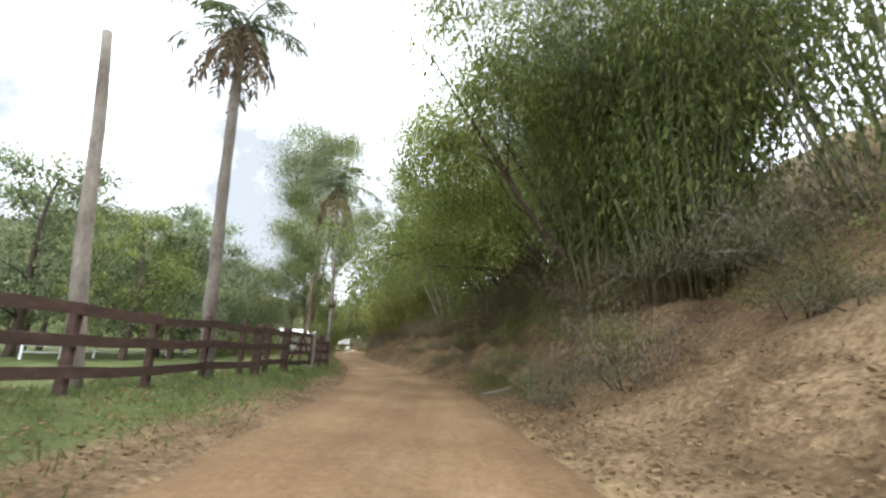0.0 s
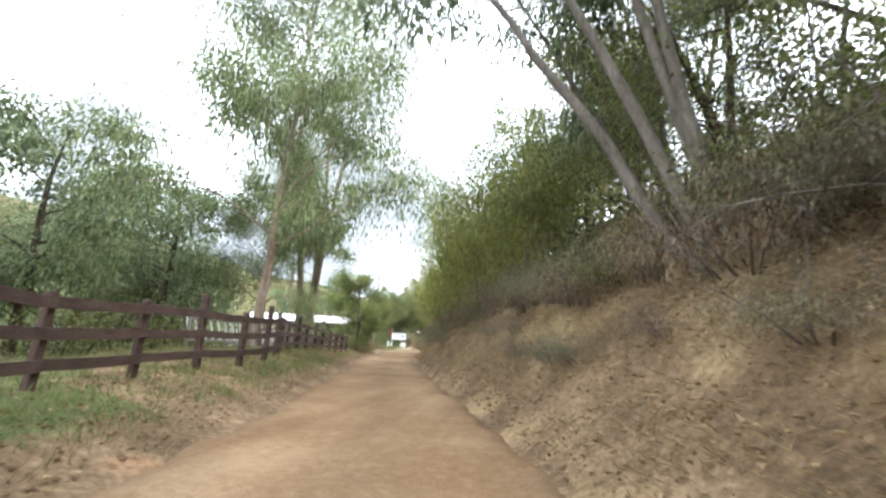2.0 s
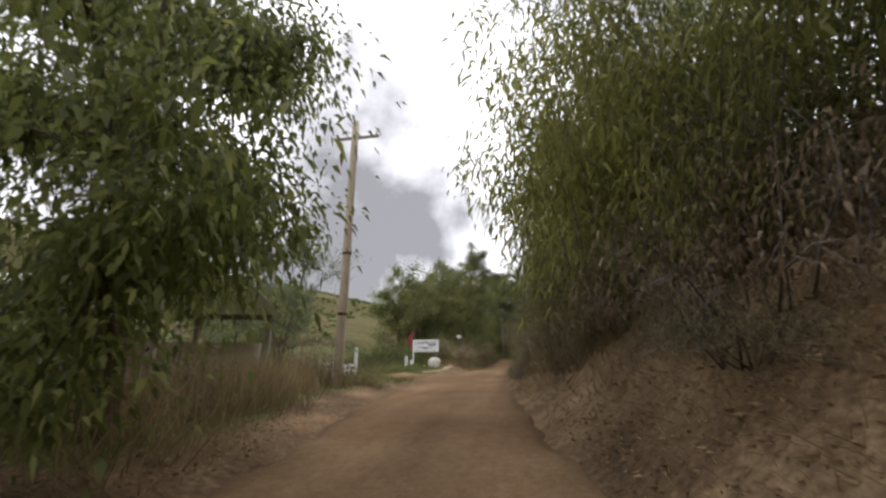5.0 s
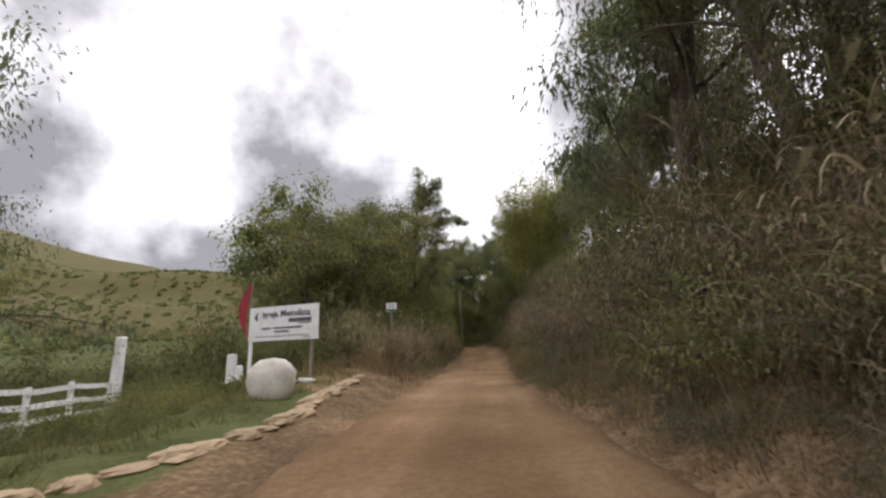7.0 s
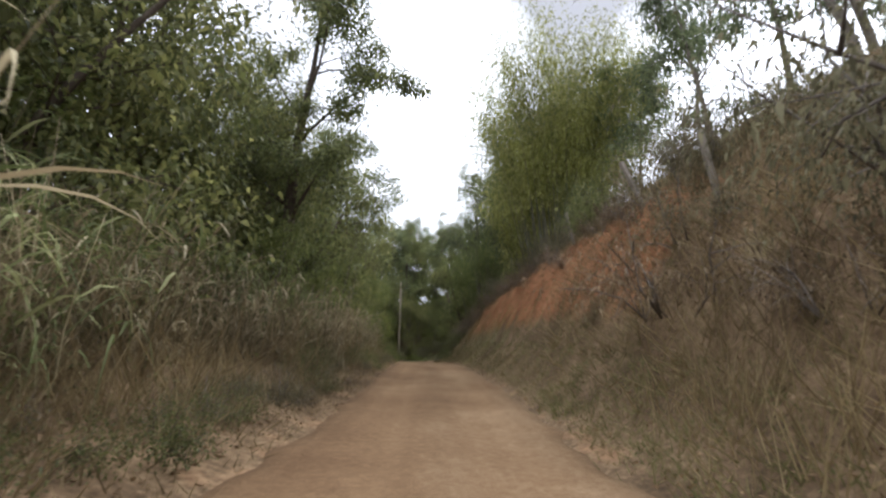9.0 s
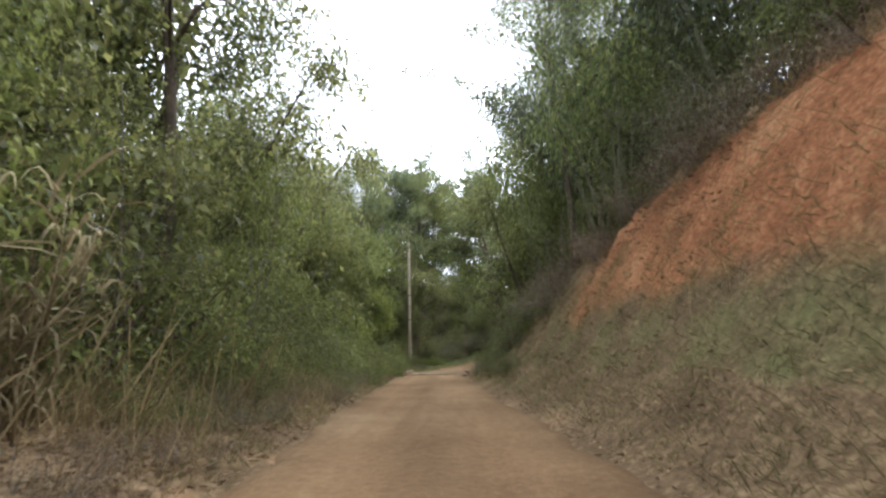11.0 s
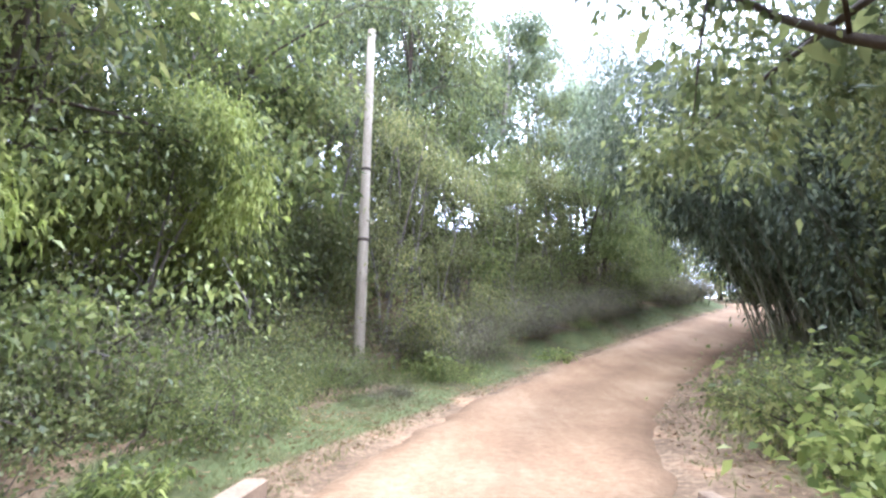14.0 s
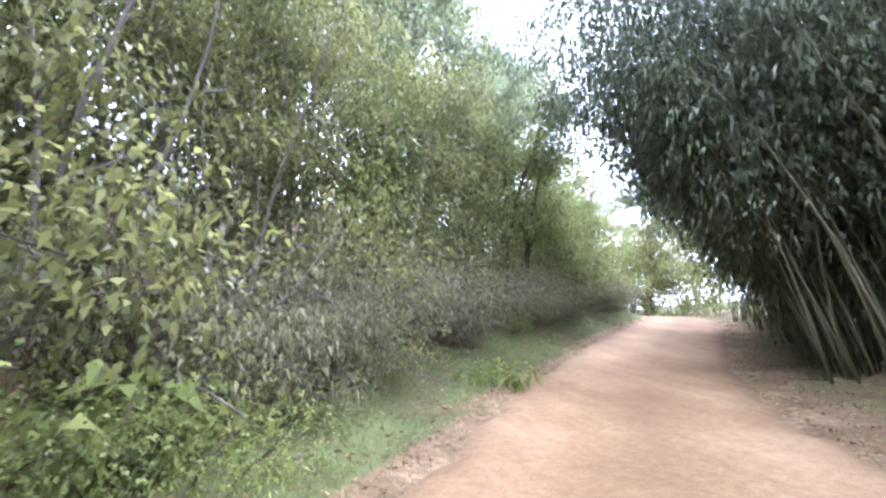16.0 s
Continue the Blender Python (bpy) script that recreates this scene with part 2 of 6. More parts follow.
def ground_material():
    """Litter, green turf and red earth by the painted cover weights, broken up by noise."""
    m, n, l, p = nodes_of("ground_cover")
    geo = n.new("ShaderNodeNewGeometry")
    at = n.new("ShaderNodeVertexColor")
    at.layer_name = "cover"
    sep = n.new("ShaderNodeSeparateColor")
    l.new(at.outputs["Color"], sep.inputs["Color"])
    big = noise_node(n, l, 0.8, 7, geo.outputs["Position"])
    fine = noise_node(n, l, 11.0, 7, geo.outputs["Position"], 0.7)
    mid = n.new("ShaderNodeMixRGB")
    mid.inputs[0].default_value = 0.55
    l.new(big.outputs["Fac"], mid.inputs[1])
    l.new(fine.outputs["Fac"], mid.inputs[2])
    litter = ramp_node(n, [(0.36, (0.05, 0.033, 0.018)), (0.5, (0.138, 0.092, 0.051)), (0.63, (0.27, 0.188, 0.108))])
    turf = ramp_node(n, [(0.36, (0.033, 0.041, 0.014)), (0.5, (0.068, 0.078, 0.027)), (0.64, (0.11, 0.118, 0.045))])
    earth = ramp_node(n, [(0.36, (0.095, 0.036, 0.016)), (0.5, (0.225, 0.095, 0.042)), (0.64, (0.36, 0.19, 0.095))])
    tan = ramp_node(n, [(0.36, (0.095, 0.066, 0.031)), (0.5, (0.2, 0.141, 0.068)), (0.64, (0.32, 0.238, 0.124))])
    for r in (litter, turf, earth, tan):
        l.new(mid.outputs["Color"], r.inputs["Fac"])
    last = litter.outputs["Color"]
    for r, ch in ((turf, "Red"), (earth, "Green"), (tan, "Blue")):
        add = n.new("ShaderNodeMath")
        add.operation = "MULTIPLY_ADD"
        l.new(big.outputs["Fac"], add.inputs[0])
        add.inputs[1].default_value = 0.8
        l.new(sep.outputs[ch], add.inputs[2])
        sharp = n.new("ShaderNodeMapRange")
        sharp.inputs["From Min"].default_value, sharp.inputs["From Max"].default_value = 0.75, 1.0
        l.new(add.outputs["Value"], sharp.inputs["Value"])
        mx = n.new("ShaderNodeMixRGB")
        l.new(sharp.outputs["Result"], mx.inputs[0])
        l.new(last, mx.inputs[1])
        l.new(r.outputs["Color"], mx.inputs[2])
        last = mx.outputs["Color"]
    l.new(last, p.inputs["Base Color"])
    p.inputs["Roughness"].default_value = 0.95
    p.inputs["Specular IOR Level"].default_value = 0.08
    bp = n.new("ShaderNodeBump")
    bp.inputs["Strength"].default_value, bp.inputs["Distance"].default_value = 0.6, 0.06
    l.new(mid.outputs["Color"], bp.inputs["Height"])
    l.new(bp.outputs["Normal"], p.inputs["Normal"])
    return m


ROAD_DIRT, GROUND = road_material(), ground_material()


# ---- the lie of the land ----
def smooth_table(rows, lo=-160.0, hi=920.0, step=0.5, width=9):
    """Values over y, from rows of (y, value), rounded off at the knots."""
    ys = np.arange(lo, hi, step)
    v = np.interp(ys, [r[0] for r in rows], [r[1] for r in rows])
    k = np.hanning(width * 2 + 3)[1:-1]
    v = np.convolve(np.pad(v, width, mode="edge"), k / k.sum(), mode="valid")
    return lambda y: np.interp(y, ys, v)


road_x = smooth_table([(-160, 8), (-40, 0.6), (0, -0.3), (6.3, -0.55), (12.7, -1.0), (18.5, -1.7), (24.4, -2.75), (31.5, -4.35),
                       (36.2, -5.6), (43.9, -7.8), (52, -10.1), (60, -12.0), (68.2, -13.3), (77.8, -14.4), (90, -15.1), (102, -15.5),
                       (110, -15.3), (122, -15.1), (135.6, -15.4), (144, -16.0), (153, -16.6), (159.5, -16.6), (163, -16.2),
                       (166.4, -15.2), (170, -13.2), (174, -10.2), (178, -6.6), (182, -2.6), (187, 3), (191, 6.3), (195, 8.2), (205, 8.6), (225, 5), (920, -40)])
road_z = smooth_table([(-160, 0), (0, 0.05), (24, 0.12), (41, 0.2), (60, 0.5), (70, 0.85), (90, 0.98), (110, 0.83), (114, 0.98), (121, 1.38), (128, 1.81), (135, 2.09), (142, 2.15), (150, 2.2), (160, 2.25), (166, 2.2), (170, 2.45), (174, 3), (178, 3.8), (182, 4.8), (187, 6), (195, 7.4), (220, 10.1), (920, 13.1)], width=7)

RIGHT_D = [0, 1.9, 2.5, 3.4, 4.1, 5, 8, 14, 30, 100, 400]
LEFT_D = [0, 2.0, 2.8, 4, 6, 10, 20, 50, 120, 300, 700]
RIGHT = {
    -160: [0, 0, 0.15, 0.4, 0.75, 1.2, 3.8, 8.5, 15, 20, 30],
    8: [0, 0, 0.1, 0.35, 0.8, 1.4, 3.9, 8.8, 15, 20, 30],
    13: [0, 0, 0.1, 0.4, 1.7, 2.6, 4.6, 8.8, 15, 20, 30],
    20: [0, 0, 0.12, 0.5, 1.95, 2.7, 4.8, 8.5, 14, 20, 30],
    30: [0, 0, 0.4, 1.3, 2.2, 2.9, 5.8, 8.5, 12, 18, 30],
    42: [0, 0, 0.8, 2, 2.7, 3.5, 6.3, 9, 12, 18, 30],
    60: [0, 0, 0.5, 1.6, 2.22, 3, 5.5, 8, 12, 18, 30],
    85: [0, 0, 0.2, 0.8, 1.4, 2.2, 5.2, 8, 10, 16, 30],
    105: [0, 0, 0.15, 0.6, 1.2, 2.1, 5.2, 8, 11, 16, 30],
    112: [0, 0, 0.2, 0.9, 1.9, 3.2, 6.5, 8.5, 11, 16, 30],
    118: [0, 0, 0.3, 1.3, 2.8, 4.7, 7.3, 9, 11, 16, 30],
    140: [0, 0, 0.3, 1.2, 2.6, 4.5, 7, 8.8, 11, 16, 30],
    148: [0, 0, 0.3, 1.1, 2.2, 3.5, 6, 7.5, 10, 16, 30],
    153: [0, 0, 0.3, 1, 1.7, 2.4, 4.2, 5.5, 8, 12, 30],
    157.1: [0, 0, 0, 0.2, 0.33, 0.5, 1.5, 3, 5, 10, 30],
    158.2: [-0.9, -1.1, -1.2, -1.2, -1.11, -1, -0.5, 0.5, 2, 8, 30],
    160.6: [-0.9, -1.1, -1.2, -1.1, -0.97, -0.8, -0.2, 0.5, 2, 8, 30],
    161.6: [0, 0, 0, 0, 0.04, 0.1, 0.3, 0.8, 2, 8, 30],
    166: [0, 0, 0, 0.1, 0.17, 0.25, 0.5, 1, 3, 8, 30],
    920: [0, 0, 0.05, 0.15, 0.22, 0.3, 0.8, 1.5, 3, 8, 30]}
LEFT = {
    -160: [0, 0, .2, .4, .45, .2, 0, 0, 6, 45, 70],
    30: [0, 0, .2, .4, .45, .2, 0, 0, 6, 50, 75],
    37: [0, 0, .35, .7, .75, .3, 0, 0, 7, 50, 75],
    47: [0, 0, .3, .65, .7, .3, 0, 0, 8, 55, 80],
    54: [0, 0, .2, .4, .4, .15, -.1, 0, 8, 55, 80],
    70: [0, 0, .15, .3, .3, .2, -.3, -.5, 9, 65, 90],
    80: [0, 0, .05, .1, .1, -.1, -1, -2, 8, 65, 90],
    86: [0, 0, .05, .05, -.05, -.5, -1.3, -2, 8, 65, 90],
    92: [0, 0, .22, .25, .1, -.6, -1.6, -2.5, 8, 65, 90],
    95: [0, 0, .38, .45, .3, -.5, -2.0, -2.5, 8, 65, 90],
    100: [0, 0, .4, .6, .7, -.4, -2.6, -2.5, 8, 65, 90],
    105: [0, 0, .35, .8, 1.1, 1.2, 1, 1, 9, 65, 90],
    145: [0, 0, .25, .6, 1, 1.2, 1.5, 3, 12, 65, 90],
    153: [0, 0, .1, .25, .4, .5, .8, 2, 12, 65, 90],
    157.1: [0, 0, .1, .2, .4, .5, .8, 2, 12, 65, 90],
    158.2: [-.9, -1.1, -1.2, -1.2, -1.1, -.9, -.3, 1, 12, 65, 90],
    160.6: [-.9, -1.1, -1.2, -1.2, -1.1, -.9, -.3, 1, 12, 65, 90],
    161.6: [0, 0, .1, .2, .4, .7, 1.5, 3, 14, 65, 90],
    165: [0, 0, .1, .2, .4, .9, 2.5, 6, 16, 65, 90],
    170: [0, 0, .1, .2, .5, 2.0, 4, 8, 18, 65, 90],
    175: [0, 0, .2, .7, 1.8, 3.4, 6, 10, 20, 65, 90],
    920: [0, 0, .25, .9, 2.2, 3.6, 6, 10, 20, 65, 90]}


def side_height(table, ds, y, d):
    keys = list(table)
    rows = np.array([table[k] for k in keys], float)
    col = np.stack([np.interp(y, keys, rows[:, j]) for j in range(len(ds))], -1)
    d = np.clip(np.abs(d), 0, ds[-1] - 1e-3)
    i = np.clip(np.searchsorted(ds, d, side="right") - 1, 0, len(ds) - 2)
    a, b = np.array(ds, float)[i], np.array(ds, float)[i + 1]
    f = (d - a) / (b - a)
    f = np.where(d > 14, f * f * (3 - 2 * f), f)
    lo, hi = np.take_along_axis(col, i[..., None], -1)[..., 0], np.take_along_axis(col, i[..., None] + 1, -1)[..., 0]
    return lo + (hi - lo) * f


def wobble(x, y, s):
    """A cheap smooth relief made of crossing waves."""
    return (np.sin(x * 1.7 * s + 0.6 * np.sin(y * 2.3 * s)) + np.sin(y * 1.3 * s + 1.1 * np.sin(x * 0.9 * s + 2)) + np.sin((x + y) * 2.9 * s + 1)) / 3


def lateral(x, y):
    """Metres to the right of the road's middle."""
    slope = (road_x(y + 0.5) - road_x(y - 0.5))
    return (x - road_x(y)) / np.sqrt(1 + slope * slope)


def land(x, y):
    x, y = np.asarray(x, float), np.asarray(y, float)
    d = lateral(x, y)
    h = np.where(d > 0, side_height(RIGHT, RIGHT_D, y, d), side_height(LEFT, LEFT_D, y, d))
    off = np.clip((np.abs(d) - 2.2) / 2.5, 0, 1)
    rough = np.where(d > 0, 0.22, 0.10)
    h = h + off * (rough * wobble(x, y, 1.1) + rough * 0.5 * wobble(x + 5, y, 3.1)) - 0.05 * (np.abs(d) < 1.9)
    far = np.clip((np.abs(d) - 60) / 120, 0, 1)
    return road_z(y) + h + far * 5 * wobble(x, y, 0.02)


def land_z(x, y):
    return float(land(np.array([x]), np.array([y]))[0])


# ---- mesh tools ----
class Shape:
    """Collects vertices and faces of one mesh."""

    def __init__(self):
        self.v, self.f, self.count = [], [], 0

    def add(self, verts, faces):
        self.v.append(np.asarray(verts, float).reshape(-1, 3))
        self.f += [tuple(i + self.count for i in f) for f in faces]
        self.count += len(self.v[-1])
        return self

    def box(self, m, sx, sy, sz, taper=1.0, jitter=0.0, rng=random):
        """A box with cut corners, its foot in the middle of its lower face."""
        c = min(sx, sy) * 0.12
        ring = [(-sx / 2 + c, -sy / 2), (sx / 2 - c, -sy / 2), (sx / 2, -sy / 2 + c), (sx / 2, sy / 2 - c),
                (sx / 2 - c, sy / 2), (-sx / 2 + c, sy / 2), (-sx / 2, sy / 2 - c), (-sx / 2, -sy / 2 + c)]
        pts = []
        for z, k in ((0, 1), (sz - c, taper), (sz, taper * 0.86)):
            for x, y in ring:
                p = m @ Vector((x * k + rng.uniform(-jitter, jitter), y * k + rng.uniform(-jitter, jitter), z + rng.uniform(-jitter, jitter)))
                pts.append(p)
        faces = [tuple(reversed(range(8))), tuple(range(16, 24))]
        for r in (0, 8):
            faces += [(r + i, r + (i + 1) % 8, r + 8 + (i + 1) % 8, r + 8 + i) for i in range(8)]
        return self.add(pts, faces)

    def tube(self, pts, radii, sides=6, wob=0.0, rng=random):
        pts = [Vector(p) for p in pts]
        verts, faces = [], []
        for i, p in enumerate(pts):
            t = (pts[min(i + 1, len(pts) - 1)] - pts[max(i - 1, 0)]).normalized()
            a = t.orthogonal().normalized() if i == 0 else (a - t * a.dot(t)).normalized()
            b = t.cross(a)
            for k in range(sides):
                w = 2 * math.pi * k / sides
                r = radii[i] * (1 + rng.uniform(-wob, wob))
                verts.append(p + (a * math.cos(w) + b * math.sin(w)) * r)
        for i in range(len(pts) - 1):
            o = i * sides
            faces += [(o + k, o + (k + 1) % sides, o + sides + (k + 1) % sides, o + sides + k) for k in range(sides)]
        faces += [tuple(reversed(range(sides))), tuple(range(len(verts) - sides, len(verts)))]
        return self.add(verts, faces)

    def mesh(self, name, material, smooth=False):
        me = bpy.data.meshes.new(name)
        me.from_pydata(np.concatenate(self.v).tolist(), [], self.f)
        me.materials.append(material)
        if smooth:
            me.polygons.foreach_set("use_smooth", [True] * len(me.polygons))
        return me


def part(name, data, parent, label=""):
    ob = new(name, data)
    ob.parent = parent
    return tagged(ob, label)


def thing(name, label, category, group="", kind=""):
    return tagged(new(name), label, category, group, kind)


def leaf_mesh(name, material, base, axis, length, width, rng, droop=0.25, blade=False):
    """Single leaves: a kite each, bent down at its tip; blades are slim wedges."""
    n = len(base)
    axis = axis / np.maximum(np.linalg.norm(axis, axis=1, keepdims=True), 1e-6)
    side = np.cross(axis, rng.normal(size=(n, 3)))
    side /= np.maximum(np.linalg.norm(side, axis=1, keepdims=True), 1e-6)
    length, width = np.broadcast_to(length, n)[:, None], np.broadcast_to(width, n)[:, None]
    mid = base + axis * length * 0.45
    tip = base + axis * length
    tip[:, 2] -= droop * length[:, 0]
    if blade:
        v, k = np.stack([base + side * width / 2, tip, base - side * width / 2], 1).reshape(-1, 3), 3
    else:
        v, k = np.stack([base, mid + side * width / 2, tip, mid - side * width / 2], 1).reshape(-1, 3), 4
    me = bpy.data.meshes.new(name)
    me.vertices.add(k * n)
    me.vertices.foreach_set("co", v.astype(np.float32).ravel())
    me.loops.add(k * n)
    me.loops.foreach_set("vertex_index", np.arange(k * n, dtype=np.int32))
    me.polygons.add(n)
    me.polygons.foreach_set("loop_start", np.arange(0, k * n, k, dtype=np.int32))
    me.update(calc_edges=True)
    me.materials.append(material)
    return me


# ---- ground and road ----
def build_ground():
    us = np.concatenate([-np.geomspace(700, 16, 30), np.arange(-15, -5, 0.7), np.arange(-5, 9, 0.28), np.arange(9, 20, 0.7), np.geomspace(20, 400, 24)])
    ys = np.concatenate([np.linspace(-150, -12, 30), np.arange(-10, 196, 0.45), np.geomspace(197, 900, 50)])
    X, Y = np.meshgrid(us, ys)
    X = X + road_x(Y)
    Z = land(X, Y)
    D = lateral(X, Y)
    me = bpy.data.meshes.new("ground")
    r, c = X.shape
    idx = np.arange(r * c).reshape(r, c)
    faces = np.stack([idx[:-1, :-1], idx[:-1, 1:], idx[1:, 1:], idx[1:, :-1]], -1).reshape(-1, 4)
    me.from_pydata(np.stack([X, Y, Z], -1).reshape(-1, 3).tolist(), [], faces.tolist())
    me.polygons.foreach_set("use_smooth", [True] * len(me.polygons))
    me.materials.append(GROUND)
    # cover: turf and red earth
    band = lambda a, b, v: np.clip((v - a) / (b - a), 0, 1)
    turf = np.where(D < 0, band(2.3, 3.4, -D) * 0.8, 0.0)
    turf = np.where((D < 0) & (Y > 30) & (Y < 62) & (D > -5), turf * 0.35, turf)
    turf = np.where((D < 0) & (Y > 94) & (Y < 150), turf * 0.25, turf)
    turf = np.where((D < -6), 0.75, turf)
    turf = np.where((D < -35), 0.95, turf)
    turf = np.where((D < 0) & (Y > 154), np.minimum(turf, 0.5), turf)
    turf = np.where((D < -2.2) & (D > -3.6) & (Y > 160), 0.6, turf)
    turf = np.where((D > 0) & (Y > 100) & (Y < 150), 0.28 * band(2.4, 3, D) * (1 - band(5, 7, D)), turf)
    turf = np.where((D > 0) & (Y > 160), 0.45 * band(2.2, 3, D), turf)
    turf = np.where((D > 0) & (Y > 137) & (Y < 160), 0.12, turf)
    turf = np.where((D > 12), 0.7, np.where(D > 9, 0.35, turf))
    turf = np.where((D < -3.8) & (D > -14) & (Y > 154), 0.25, turf)
    red = np.where(D > 0, band(2.2, 3, D) * (1 - band(4, 6, D)) * band(12, 18, Y) * (1 - band(45, 60, Y)) * 0.1, 0)
    red = np.where(D > 0, np.maximum(red, band(3.3, 4.1, D) * (1 - band(5.4, 6.2, D)) * band(113, 118, Y) * (1 - band(143, 148, Y)) * 0.7), red)
    red = np.maximum(red, (1 - band(2.2, 2.7, np.abs(D))) * 0.3)
    turf = np.where((D > 3.0) & (D < 5.0) & (Y > 128) & (Y < 146), 0.42, turf)
    col = me.color_attributes.new("cover", "FLOAT_COLOR", "POINT")
    tan = np.where(D > 0, band(2.6, 3.4, D) * (1 - band(4.8, 6.0, D)) * band(15, 21, Y) * (1 - band(56, 66, Y)) * (0.4 + 0.12 * band(30, 38, Y)), 0)
    tan = np.where((D > 9) & (Y < 34), 0.5, tan)
    tan = np.maximum(tan, (1 - band(2.2, 2.8, np.abs(D))) * (Y < 66) * np.where(D > 0, 0.4, 0.15))
    rgba = np.stack([turf, red, tan, 0 * red + 1], -1).reshape(-1)
    col.data.foreach_set("color", rgba.astype(np.float32))
    tagged(new("ground", me), "litter-strewn banks, turf verges and grassy hills", "ground", kind="structure")


def build_road():
    ys = np.arange(-40, 215, 0.3)
    ds = np.array([-1.0, -0.93, -0.8, -0.55, -0.3, 0, 0.3, 0.55, 0.8, 0.93, 1.0])
    half = np.interp(ys, [-40, 20, 30, 60, 75, 90, 120, 153, 156, 163, 170, 215], [2.3, 2.3, 1.98, 1.9, 2.0, 2.05, 2.0, 1.95, 1.75, 1.75, 2.0, 2.0])
    slope = road_x(ys + 0.5) - road_x(ys - 0.5)
    stretch_x = np.sqrt(1 + slope ** 2)
    left = half + 0.07 * np.sin(ys * 0.37) + 0.06 * np.sin(ys * 1.13) + 0.05 * np.sin(ys * 3.7 + 1) + np.random.default_rng(1).normal(0, 0.04, len(ys))
    right = half + 0.08 * np.sin(ys * 0.41 + 2) + 0.06 * np.sin(ys * 1.31) + 0.05 * np.sin(ys * 4.1) + np.random.default_rng(2).normal(0, 0.04, len(ys))
    entrance = np.exp(-((ys - 83.0) / 2.6) ** 4) * 6.0
    left = left + entrance
    X, Z = [], []
    for d in ds:
        w = np.where(d < 0, left, right) * d
        X.append(road_x(ys) + w * stretch_x)
        rut = -0.045 * np.exp(-((abs(d) - 0.42) / 0.16) ** 2)
        edge = -0.10 if abs(d) == 1 else (0.0 if abs(d) > 0.9 else 0.03)
        zz = road_z(ys) + edge + rut + 0.012 * np.sin(ys * 2.1 + d * 5)
        if d < 0:
            zz = np.maximum(zz, land(X[-1], ys) + np.where(entrance > 0.3, 0.03 + edge * 0.5, -9))
        Z.append(zz)
    X, Z = np.array(X).T, np.array(Z).T
    Y = np.repeat(ys[:, None], len(ds), 1)
    idx = np.arange(X.size).reshape(X.shape)
    faces = np.stack([idx[:-1, :-1], idx[:-1, 1:], idx[1:, 1:], idx[1:, :-1]], -1).reshape(-1, 4)
    keep = (ys[:-1] < 157.9) | (ys[1:] > 160.9)
    faces = faces.reshape(len(ys) - 1, -1, 4)[keep].reshape(-1, 4)
    me = bpy.data.meshes.new("road")
    me.from_pydata(np.stack([X, Y, Z], -1).reshape(-1, 3).tolist(), [], faces.tolist())
    me.polygons.foreach_set("use_smooth", [True] * len(me.polygons))
    # loose dirt and leaves between and beside the pressed wheel tracks
    track = np.exp(-((np.abs(ds) - 0.45) / 0.2) ** 2)
    wear = 0.82 + 0.26 * track[None, :] * (0.75 + 0.25 * np.sin(ys * 0.7 + 0.5 * np.sin(ys * 0.23)))[:, None]
    wear = wear * np.where(np.abs(ds) > 0.9, 0.8, 1.0)[None, :]
    tint = np.stack([wear, wear * 0.98, wear * 0.95, 0 * wear + 1], -1).reshape(-1)
    me.color_attributes.new("wear", "FLOAT_COLOR", "POINT").data.foreach_set("color", tint.astype(np.float32))
    me.materials.append(ROAD_DIRT)
    tagged(new("road", me), "packed tan dirt road with faint wheel ruts", "dirt road", kind="structure")


build_ground()
build_road()


# ---- kinds of plants ----
def curve_points(start, direction, length, steps, bend, rng, droop=0.0):
    p, d = np.array(start, float), np.array(direction, float)
    d /= np.linalg.norm(d)
    pts = [p.copy()]
    for i in range(steps):
        d = d + rng.normal(0, bend, 3)
        d[2] -= droop / steps
        d /= np.linalg.norm(d)
        p = p + d * length / steps
        pts.append(p.copy())
    return pts


